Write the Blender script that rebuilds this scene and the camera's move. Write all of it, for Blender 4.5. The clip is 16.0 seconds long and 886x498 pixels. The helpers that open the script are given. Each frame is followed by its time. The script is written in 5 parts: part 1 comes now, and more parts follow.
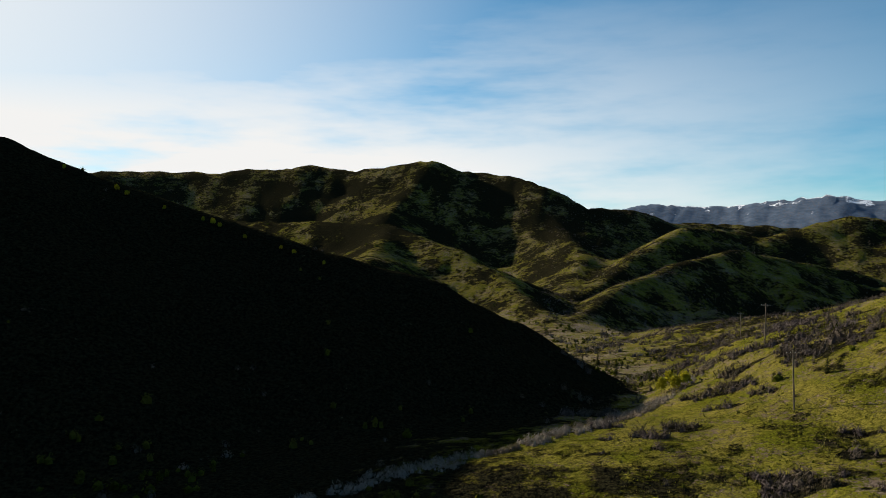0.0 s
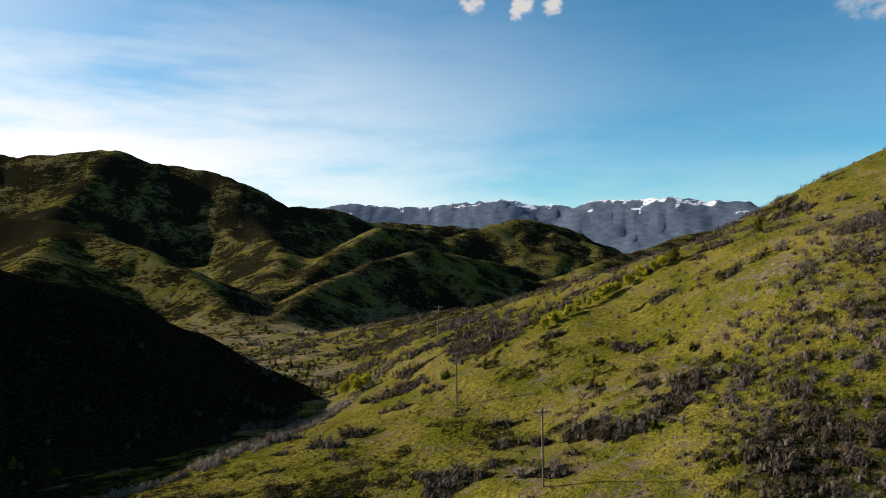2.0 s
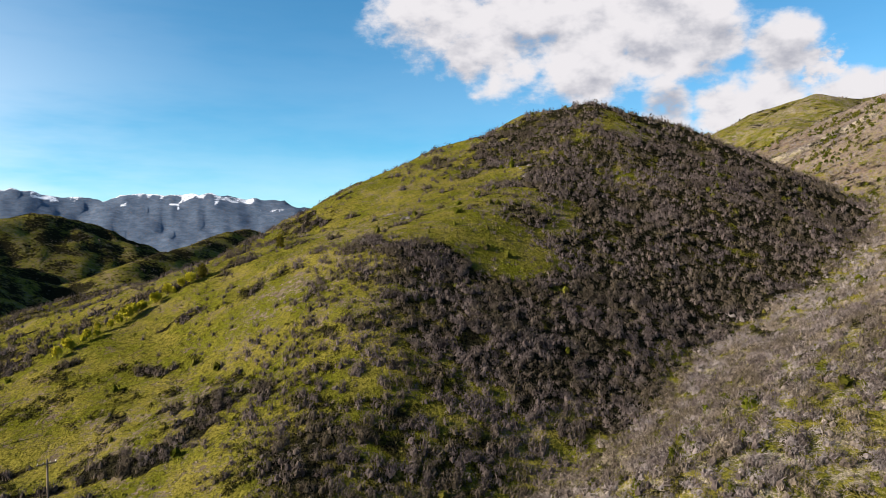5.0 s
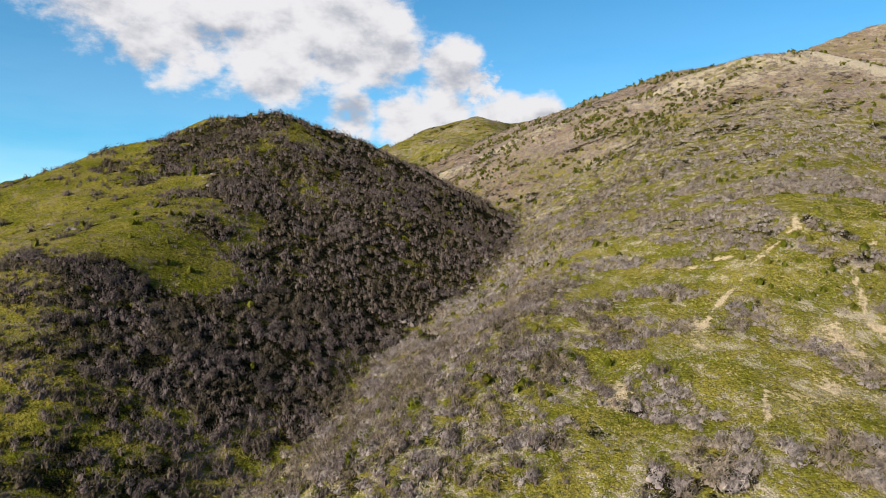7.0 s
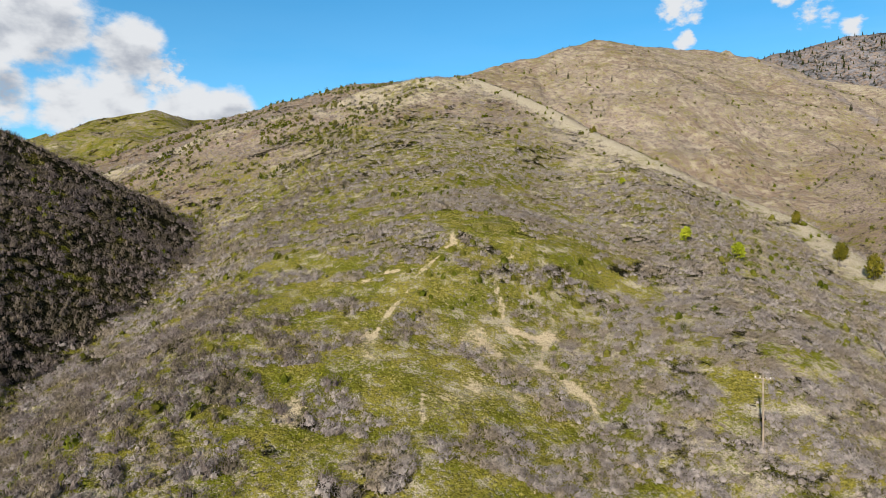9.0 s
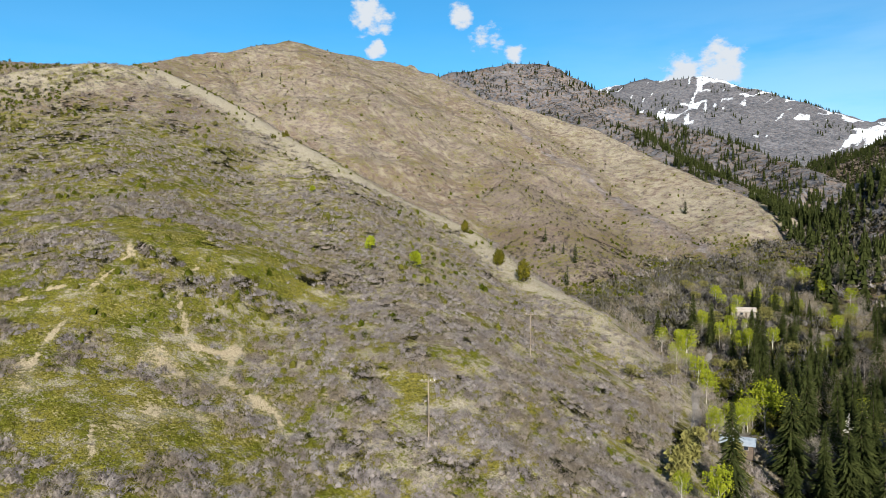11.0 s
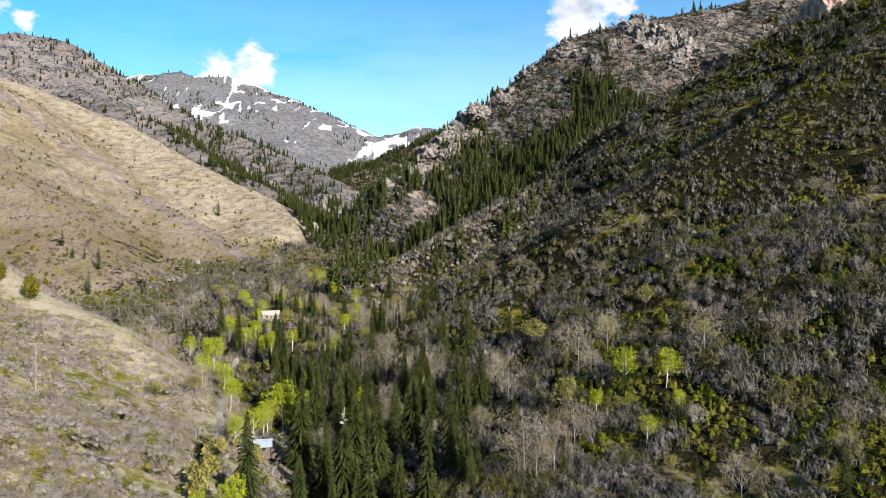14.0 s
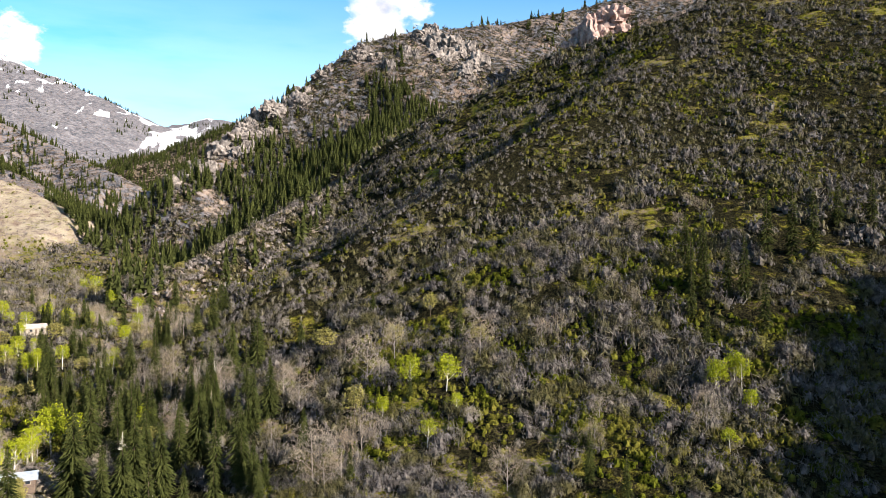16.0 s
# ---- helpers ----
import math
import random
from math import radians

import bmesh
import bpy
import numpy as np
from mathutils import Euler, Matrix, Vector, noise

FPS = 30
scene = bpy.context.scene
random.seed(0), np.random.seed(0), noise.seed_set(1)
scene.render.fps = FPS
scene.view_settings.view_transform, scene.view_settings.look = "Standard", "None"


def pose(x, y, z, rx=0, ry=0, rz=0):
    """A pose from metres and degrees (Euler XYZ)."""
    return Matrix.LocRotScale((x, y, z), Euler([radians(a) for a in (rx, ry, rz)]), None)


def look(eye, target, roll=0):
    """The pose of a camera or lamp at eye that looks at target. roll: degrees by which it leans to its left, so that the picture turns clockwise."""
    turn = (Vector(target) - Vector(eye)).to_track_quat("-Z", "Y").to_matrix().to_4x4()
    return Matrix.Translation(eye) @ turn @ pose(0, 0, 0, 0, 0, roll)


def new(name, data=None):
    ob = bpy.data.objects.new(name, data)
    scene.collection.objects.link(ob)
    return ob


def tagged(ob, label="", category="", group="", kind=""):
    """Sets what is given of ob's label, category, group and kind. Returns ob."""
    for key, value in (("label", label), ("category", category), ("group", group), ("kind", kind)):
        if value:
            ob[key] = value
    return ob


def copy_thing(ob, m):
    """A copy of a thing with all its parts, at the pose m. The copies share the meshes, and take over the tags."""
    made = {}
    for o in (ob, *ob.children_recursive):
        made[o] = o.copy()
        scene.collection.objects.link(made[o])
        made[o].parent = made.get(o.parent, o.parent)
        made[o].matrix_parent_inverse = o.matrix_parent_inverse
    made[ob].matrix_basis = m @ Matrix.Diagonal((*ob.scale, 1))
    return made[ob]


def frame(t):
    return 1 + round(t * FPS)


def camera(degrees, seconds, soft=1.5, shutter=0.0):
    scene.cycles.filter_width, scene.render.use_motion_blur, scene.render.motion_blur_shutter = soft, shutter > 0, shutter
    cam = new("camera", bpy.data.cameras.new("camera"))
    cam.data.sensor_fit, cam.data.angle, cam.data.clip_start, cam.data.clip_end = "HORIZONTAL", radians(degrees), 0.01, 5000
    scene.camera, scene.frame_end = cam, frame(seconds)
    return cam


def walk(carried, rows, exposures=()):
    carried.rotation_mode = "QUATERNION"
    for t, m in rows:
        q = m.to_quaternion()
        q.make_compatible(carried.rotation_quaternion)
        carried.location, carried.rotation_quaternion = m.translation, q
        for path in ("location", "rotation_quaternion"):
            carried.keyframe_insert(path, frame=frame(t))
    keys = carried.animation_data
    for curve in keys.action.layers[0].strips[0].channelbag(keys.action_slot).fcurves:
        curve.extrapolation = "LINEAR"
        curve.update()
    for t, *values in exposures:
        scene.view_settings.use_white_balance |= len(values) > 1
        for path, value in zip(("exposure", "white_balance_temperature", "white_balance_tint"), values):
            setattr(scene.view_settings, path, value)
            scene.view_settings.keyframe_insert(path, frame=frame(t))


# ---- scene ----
cam = camera(64.40, 16.0, soft=0.7)
PATH = [
    (0.0, 0.00, 0.00, 100.00, 89.85, -0.21, 0.00),
    (0.5, 1.49, 0.91, 100.43, 89.81, -0.19, -5.91),
    (1.0, 2.91, 1.77, 101.07, 89.79, -0.19, -11.91),
    (1.5, 4.24, 2.31, 101.59, 89.76, -0.20, -17.91),
    (2.0, 5.23, 2.47, 102.18, 89.75, -0.24, -23.90),
    (2.5, 5.81, 2.06, 102.92, 89.75, -0.23, -29.85),
    (3.0, 6.11, 1.20, 103.80, 89.72, -0.14, -35.83),
    (3.5, 6.42, 0.45, 104.75, 89.67, -0.12, -41.78),
    (4.0, 6.44, -0.37, 105.67, 89.59, -0.14, -47.73),
    (4.2, 6.37, -0.70, 105.99, 89.57, -0.13, -50.22),
    (4.6, 5.96, -1.31, 106.63, 89.54, -0.13, -55.18),
    (5.0, 5.18, -1.83, 107.26, 89.53, -0.13, -60.11),
    (5.5, 3.92, -2.41, 108.04, 89.54, -0.14, -66.30),
    (6.0, 2.60, -2.97, 108.82, 89.59, -0.14, -72.56),
    (6.3, 1.88, -3.30, 109.30, 89.63, -0.14, -76.37),
    (6.5, 1.45, -3.53, 109.61, 89.66, -0.15, -78.94),
    (7.0, 0.28, -4.03, 110.38, 89.69, -0.20, -85.16),
    (7.5, -0.99, -4.32, 111.12, 89.74, -0.24, -91.51),
    (8.0, -1.94, -4.75, 112.00, 89.78, -0.25, -97.69),
    (8.5, -2.83, -5.42, 112.90, 89.77, -0.21, -103.78),
    (9.0, -3.38, -5.91, 113.77, 89.76, -0.19, -109.98),
    (9.2, -3.60, -6.09, 114.13, 89.75, -0.19, -112.52),
    (9.6, -4.20, -6.26, 114.79, 89.74, -0.21, -117.50),
    (10.0, -5.00, -6.21, 115.38, 89.74, -0.23, -122.34),
    (10.5, -6.13, -5.96, 116.09, 89.75, -0.25, -128.33),
    (11.0, -7.22, -5.69, 116.84, 89.74, -0.24, -134.38),
    (11.3, -7.78, -5.58, 117.34, 89.72, -0.19, -138.11),
    (11.5, -8.10, -5.53, 117.70, 89.70, -0.15, -140.63),
    (12.0, -8.92, -5.49, 118.52, 89.68, -0.15, -146.77),
    (12.5, -9.88, -5.12, 119.40, 89.66, -0.14, -152.89),
    (13.0, -11.01, -4.13, 120.33, 89.66, -0.18, -158.95),
    (13.5, -12.07, -2.79, 121.37, 89.63, -0.23, -165.07),
    (14.0, -13.15, -1.79, 122.54, 89.61, -0.25, -170.84),
    (14.5, -14.01, -0.60, 123.71, 89.56, -0.25, -174.98),
    (15.0, -14.73, 0.89, 124.91, 89.52, -0.31, -179.01),
    (15.5, -15.29, 2.72, 126.20, 89.49, -0.37, -183.09),
    (16.0, -15.79, 4.78, 127.53, 89.46, -0.43, -187.16),
]
EXPOSURES = [(0.0, 0.65, 6700, 12), (2.0, 0.87, 6700, 14), (4.0, 1.16, 6600, 16), (6.5, 1.20, 6500, 14), (9.0, 1.12, 6300, 10), (12.0, 1.10, 5900, 8), (14.0, 1.50, 6100, 11), (16.0, 1.84, 6400, 15)]
walk(cam, [(t, pose(x, y, z, rx, ry, rz)) for t, x, y, z, rx, ry, rz in PATH], EXPOSURES)

# ---- world and sun ----
SUN_BEARING, SUN_HEIGHT = -48.0, 21.9
_b, _e = radians(SUN_BEARING), radians(SUN_HEIGHT)
sun_way = Vector((math.sin(_b) * math.cos(_e), math.cos(_b) * math.cos(_e), math.sin(_e)))
# cumulus heaps: bearing, height and radius in degrees
HEAPS = [(59.6, 18.1, 6.0), (65.1, 17.3, 6.9), (71.0, 17.8, 7.8), (77.6, 17.0, 6.0), (80.8, 14.5, 3.9), (85.4, 13.7, 3.4), (88.4, 12.6, 2.5), (78.0, 10.2, 2.8), (81.5, 10.3, 3.0), (85.4, 10.4, 3.1), (89.5, 10.2, 3.0), (93.0, 9.8, 2.7), (71.4, 13.7, 3.7), (61.9, 14.9, 3.2), (155.9, 13.8, 2.2), (152.9, 13.2, 1.9), (138.1, 16.1, 1.7), (140.0, 15.2, 1.2), (180.6, 17.0, 2.3), (135.7, 18.1, 1.2), (128.9, 15.6, 1.0), (181.6, 17.7, 2.8), (184.3, 18.5, 2.3), (128.4, 17.9, 2.1), (26.1, 19.0, 1.2), (30.3, 18.7, 1.2), (32.5, 18.7, 1.1), (29.8, 18.2, 0.9)]


def build_sky():
    world = bpy.data.worlds.new("sky")
    scene.world = world
    world.use_nodes = True
    n, l = world.node_tree.nodes, world.node_tree.links
    n.clear()

    def math_node(op, a, b=None, clamp=False):
        t = n.new("ShaderNodeMath")
        t.operation, t.use_clamp = op, clamp
        for k, v in enumerate((a, b)):
            if hasattr(v, "is_linked"):
                l.new(v, t.inputs[k])
            elif v is not None:
                t.inputs[k].default_value = v
        return t.outputs[0]

    def ramp(v, lo, hi, kind="SMOOTHSTEP"):
        t = n.new("ShaderNodeMapRange")
        t.interpolation_type = kind
        l.new(v, t.inputs["Value"])
        t.inputs["From Min"].default_value, t.inputs["From Max"].default_value = lo, hi
        return t.outputs[0]

    def dot(a, way):
        t = n.new("ShaderNodeVectorMath")
        t.operation = "DOT_PRODUCT"
        l.new(a, t.inputs[0])
        t.inputs[1].default_value = way
        return t.outputs["Value"]

    def noise_at(a, scale, detail, stretch=(1, 1, 1), shift=(0, 0, 0)):
        mp = n.new("ShaderNodeMapping")
        mp.inputs["Scale"].default_value, mp.inputs["Location"].default_value = stretch, shift
        l.new(a, mp.inputs["Vector"])
        t = n.new("ShaderNodeTexNoise")
        t.inputs["Scale"].default_value, t.inputs["Detail"].default_value, t.inputs["Roughness"].default_value = scale, detail, 0.58
        l.new(mp.outputs[0], t.inputs["Vector"])
        return t.outputs["Fac"]

    def blend(fac, a, b):
        t = n.new("ShaderNodeMix")
        t.data_type = "RGBA"
        l.new(fac, t.inputs[0])
        for k, v in ((6, a), (7, b)):
            if hasattr(v, "is_linked"):
                l.new(v, t.inputs[k])
            else:
                t.inputs[k].default_value = (*v, 1)
        return t.outputs[2]

    way = n.new("ShaderNodeTexCoord").outputs["Generated"]
    sky = n.new("ShaderNodeTexSky")
    sky.sky_type, sky.sun_disc = "NISHITA", False
    sky.sun_elevation, sky.sun_rotation = radians(SUN_HEIGHT), radians(SUN_BEARING)
    sky.altitude, sky.air_density, sky.dust_density, sky.ozone_density = 1500, 1.0, 0.4, 3.0
    scaled = n.new("ShaderNodeVectorMath")
    scaled.operation = "MULTIPLY"
    l.new(sky.outputs[0], scaled.inputs[0])
    scaled.inputs[1].default_value = (SKY_STRENGTH * 0.45, SKY_STRENGTH * 1.14, SKY_STRENGTH * 1.22)
    # a thin high veil, thicker to the horizon and towards the sun
    up = dot(way, (0, 0, 1))
    streak = noise_at(way, 2.6, 5, (1, 1, 5))
    toward = ramp(dot(way, sun_way), 0.0, 0.95)
    south = ramp(dot(way, (-0.12, -0.99, 0.1)), 0.55, 1.0)
    veil = math_node("MULTIPLY", ramp(up, 0.42, 0.02), math_node("ADD", math_node("ADD", math_node("ADD", 0.10, math_node("MULTIPLY", ramp(up, 0.16, 0.0), 0.25)), math_node("MULTIPLY", south, 0.32)), math_node("MULTIPLY", toward, 1.3)))
    veil = math_node("MULTIPLY", veil, ramp(streak, 0.15, 0.60), True)
    glow = math_node("POWER", ramp(dot(way, sun_way), 0.55, 1.0, "LINEAR"), 1.7)
    veil = math_node("MAXIMUM", veil, math_node("MULTIPLY", glow, 0.95), True)
    color = blend(veil, scaled.outputs[0], VEIL_LIGHT)
    # cumulus
    heap = small = None
    for b, e, r in HEAPS:
        b, e = radians(b), radians(e)
        d = dot(way, (math.sin(b) * math.cos(e), math.cos(b) * math.cos(e), math.sin(e)))
        one = ramp(d, math.cos(radians(r * 1.15)), 1.0, "LINEAR")
        if r > 2.6:
            heap = one if heap is None else math_node("MAXIMUM", heap, one)
        else:
            small = one if small is None else math_node("MAXIMUM", small, one)
    puff = noise_at(way, 9.0, 7, (1, 1, 1.7))
    above = noise_at(way, 9.0, 4, (1, 1, 1.7), (0.0, 0.0, 0.05))
    wisp = noise_at(way, 38.0, 6, (1, 1, 1.6))
    body = math_node("ADD", heap, math_node("ADD", math_node("MULTIPLY", math_node("SUBTRACT", puff, 0.5), 2.1),
                                            math_node("MULTIPLY", math_node("SUBTRACT", wisp, 0.5), 0.6)))
    body = math_node("MULTIPLY", ramp(body, 0.34, 0.84), ramp(heap, 0.0, 0.25))
    bits = math_node("ADD", math_node("MULTIPLY", small, 0.9), math_node("ADD", math_node("MULTIPLY", math_node("SUBTRACT", wisp, 0.5), 1.7),
                                                                        math_node("MULTIPLY", math_node("SUBTRACT", puff, 0.5), 1.2)))
    body = math_node("MAXIMUM", body, math_node("MULTIPLY", ramp(bits, 0.45, 0.9), ramp(small, 0.0, 0.4)))
    thick = math_node("ADD", math_node("MULTIPLY", math_node("SUBTRACT", above, puff), 2.2), math_node("MULTIPLY", heap, 0.42))
    thick = math_node("ADD", thick, math_node("MULTIPLY", math_node("SUBTRACT", wisp, 0.5), -0.5))
    shade = ramp(thick, 0.15, 0.95)
    color = blend(body, color, blend(shade, CLOUD_LIT, CLOUD_SHADED))
    bg = n.new("ShaderNodeBackground")
    l.new(color, bg.inputs["Color"])
    out = n.new("ShaderNodeOutputWorld")
    l.new(bg.outputs[0], out.inputs["Surface"])


SKY_STRENGTH = 0.062
VEIL_LIGHT, CLOUD_LIT, CLOUD_SHADED = (0.56, 0.574, 0.574), (0.365, 0.368, 0.371), (0.190, 0.203, 0.228)
build_sky()
sun = new("sun", bpy.data.lights.new("sun", "SUN"))
sun.data.energy, sun.data.angle, sun.data.color = 5.0, radians(0.5), (1.0, 0.91, 0.77)
sun.matrix_world = look(sun_way * 900, (0, 0, 0))

# ---- materials ----
def material(name, rough=0.9, metal=0.0, sheen=0.25):
    m = bpy.data.materials.new(name)
    m.use_nodes = True
    b = m.node_tree.nodes["Principled BSDF"]
    b.inputs["Roughness"].default_value, b.inputs["Metallic"].default_value = rough, metal
    b.inputs["Specular IOR Level"].default_value = sheen
    return m, Tree(m.node_tree), b


class Tree:
    """Short ways to add nodes."""

    def __init__(self, tree):
        self.n, self.l = tree.nodes, tree.links

    def put(self, node, socket, value):
        if hasattr(value, "is_linked"):
            self.l.new(value, node.inputs[socket])
        elif value is not None:
            node.inputs[socket].default_value = value

    def place(self):
        return self.n.new("ShaderNodeTexCoord").outputs["Object"]

    def world_place(self):
        return self.n.new("ShaderNodeNewGeometry").outputs["Position"]

    def noise(self, at, scale, detail=4, rough=0.6, stretch=None):
        if stretch:
            mp = self.n.new("ShaderNodeMapping")
            mp.inputs["Scale"].default_value = stretch
            self.l.new(at, mp.inputs["Vector"])
            at = mp.outputs[0]
        t = self.n.new("ShaderNodeTexNoise")
        t.inputs["Scale"].default_value, t.inputs["Detail"].default_value = scale, detail
        t.inputs["Roughness"].default_value = rough
        self.l.new(at, t.inputs["Vector"])
        return t.outputs["Fac"]

    def math(self, op, a, b=None, c=None):
        t = self.n.new("ShaderNodeMath")
        t.operation = op
        for k, v in enumerate((a, b, c)):
            self.put(t, k, v)
        return t.outputs[0]

    def step(self, v, lo, hi, to=(0.0, 1.0)):
        t = self.n.new("ShaderNodeMapRange")
        t.interpolation_type = "SMOOTHSTEP"
        self.put(t, "Value", v)
        self.put(t, "From Min", lo)
        self.put(t, "From Max", hi)
        t.inputs["To Min"].default_value, t.inputs["To Max"].default_value = to
        return t.outputs[0]

    def mix(self, fac, a, b):
        t = self.n.new("ShaderNodeMix")
        t.data_type = "RGBA"
        self.put(t, 0, fac)
        for k, v in ((6, a), (7, b)):
            self.put(t, k, (*v, 1) if isinstance(v, tuple) else v)
        return t.outputs[2]

    def island(self):
        return self.n.new("ShaderNodeNewGeometry").outputs["Random Per Island"]

    def each(self):
        return self.n.new("ShaderNodeObjectInfo").outputs["Random"]

    def bump(self, bsdf, height, strength, distance):
        t = self.n.new("ShaderNodeBump")
        t.inputs["Strength"].default_value, t.inputs["Distance"].default_value = strength, distance
        self.l.new(height, t.inputs["Height"])
        self.l.new(t.outputs[0], bsdf.inputs["Normal"])

    def color(self, bsdf, value):
        self.put(bsdf, "Base Color", value)


def ground_material():
    m, t, b = material("hillside", 1.0, 0.0, 0.0)
    at = t.place()
    attr = t.n.new("ShaderNodeAttribute")
    attr.attribute_name = "cover"
    sep = t.n.new("ShaderNodeSeparateColor")
    t.l.new(attr.outputs["Color"], sep.inputs[0])
    rock_attr = t.n.new("ShaderNodeAttribute")
    rock_attr.attribute_name = "stone"
    broad, patch = t.noise(at, 0.035, 5, 0.6), t.noise(at, 0.22, 5, 0.65)
    tuft, grain = t.noise(at, 1.3, 4, 0.7), t.noise(at, 5.0, 2, 0.6)
    uneven = t.math("ADD", t.math("MULTIPLY", t.math("SUBTRACT", broad, 0.5), 0.9),
                    t.math("ADD", t.math("MULTIPLY", t.math("SUBTRACT", patch, 0.5), 1.7),
                           t.math("ADD", t.math("MULTIPLY", t.math("SUBTRACT", tuft, 0.5), 1.5), t.math("MULTIPLY", t.math("SUBTRACT", t.noise(at, 3.7, 4, 0.8), 0.5), 1.2))))
    other = t.math("ADD", t.math("MULTIPLY", t.math("SUBTRACT", t.noise(at, 0.11, 5, 0.65), 0.5), 1.5),
                   t.math("MULTIPLY", t.math("SUBTRACT", tuft, 0.5), 1.3))
    blotch = t.math("ADD", t.math("MULTIPLY", t.math("SUBTRACT", t.noise(at, 0.040, 8, 0.75), 0.5), 1.9),
                    t.math("ADD", t.math("MULTIPLY", t.math("SUBTRACT", t.noise(at, 0.012, 3, 0.6), 0.5), 0.8),
                           t.math("MULTIPLY", t.math("SUBTRACT", t.noise(at, 0.17, 5, 0.7), 0.5), 1.5)))
    brush_shade_attr = t.n.new("ShaderNodeAttribute")
    brush_shade_attr.attribute_name = "brush"
    lump = t.math("ADD", t.math("MULTIPLY", patch, 0.45), t.math("MULTIPLY", t.noise(at, 0.8, 5, 0.75), 0.55))
    soil = t.mix(t.step(lump, 0.38, 0.62), (0.082, 0.062, 0.050), (0.245, 0.195, 0.160))
    soil = t.mix(t.step(t.noise(at, 0.009, 4, 0.6), 0.46, 0.60), soil, t.mix(t.step(lump, 0.38, 0.62), (0.076, 0.054, 0.041), (0.212, 0.158, 0.122)))
    dry = t.mix(t.step(t.math("ADD", t.math("MULTIPLY", tuft, 0.5), t.math("MULTIPLY", grain, 0.5)), 0.36, 0.62), (0.145, 0.122, 0.086), (0.36, 0.315, 0.235))
    blade = t.math("ADD", t.math("MULTIPLY", tuft, 0.45), t.math("MULTIPLY", t.noise(at, 3.1, 6, 0.75), 0.55))
    green = t.mix(t.step(blade, 0.38, 0.60), t.mix(t.step(patch, 0.35, 0.65), (0.012, 0.014, 0.002), (0.036, 0.034, 0.005)),
                  t.mix(t.step(t.noise(at, 0.09, 6, 0.7), 0.38, 0.62), (0.098, 0.102, 0.010), (0.180, 0.155, 0.030)))
    bare = t.mix(t.step(grain, 0.3, 0.7), (0.24, 0.19, 0.12), (0.37, 0.305, 0.205))
    stone = t.mix(t.step(t.noise(at, 0.06, 8, 0.8), 0.35, 0.65), (0.040, 0.035, 0.034), (0.24, 0.21, 0.20))
    c = t.mix(t.step(t.math("ADD", sep.outputs[1], other), 0.28, 0.62), soil, dry)
    c = t.mix(t.step(t.math("ADD", sep.outputs[0], uneven), 0.36, 0.66), c, green)
    # near-black brush colour; it also stands in for shade on the dark slopes
    thicket = t.step(t.math("ADD", brush_shade_attr.outputs["Fac"], blotch), 0.40, 0.68)
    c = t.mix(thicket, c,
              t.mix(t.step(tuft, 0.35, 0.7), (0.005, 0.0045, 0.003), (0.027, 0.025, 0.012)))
    # bluish stone colour stands in for distance haze on the far mountains
    haze_slate_attr = t.n.new("ShaderNodeAttribute")
    haze_slate_attr.attribute_name = "haze_slate"
    stone = t.mix(haze_slate_attr.outputs["Fac"], stone, t.mix(t.step(t.noise(at, 0.02, 8, 0.75), 0.25, 0.75), (0.040, 0.066, 0.104), (0.115, 0.152, 0.205)))
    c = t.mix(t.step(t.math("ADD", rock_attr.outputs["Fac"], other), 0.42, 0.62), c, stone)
    c = t.mix(t.step(t.math("ADD", sep.outputs[2], t.math("MULTIPLY", uneven, 0.75)), 0.42, 0.66), c, bare)
    c = t.mix(t.step(t.math("ADD", attr.outputs["Alpha"], t.math("MULTIPLY", blotch, 0.42)), 0.44, 0.52), c, (0.82, 0.84, 0.88))
    t.color(b, c)
    relief = t.math("ADD", t.math("MULTIPLY", tuft, 0.5), t.math("MULTIPLY", patch, 0.9))
    t.bump(b, t.math("ADD", relief, t.math("MULTIPLY", thicket, t.math("MULTIPLY", patch, 4.0))), 0.9, 1.0)
    return m


def plant_material(name, dark, light, second=None, scale=0.12):
    """Twigs or leaves: a colour that drifts over the land and from piece to piece."""
    m, t, b = material(name, 1.0, 0.0, 0.0)
    place = t.world_place()
    lot = t.math("ADD", t.math("MULTIPLY", t.island(), 0.35), t.math("MULTIPLY", t.step(t.noise(place, 0.42, 2, 0.5), 0.26, 0.74), 0.65))
    c = t.mix(lot, dark, light)
    if second:
        c = t.mix(t.step(t.noise(place, scale, 3), 0.42, 0.62), c, t.mix(lot, tuple(v * 0.4 for v in second), second))
    t.color(b, c)
    return m


def surface(name, low, high, scale, rough=0.8, metal=0.0, bump=0.3, stretch=None):
    m, t, b = material(name, rough, metal, 0.25 if rough < 0.7 else 0.05)
    n = t.noise(t.place(), scale, 6, 0.65, stretch)
    t.color(b, t.mix(t.step(n, 0.3, 0.7), low, high))
    t.bump(b, n, bump, 0.1)
    return m


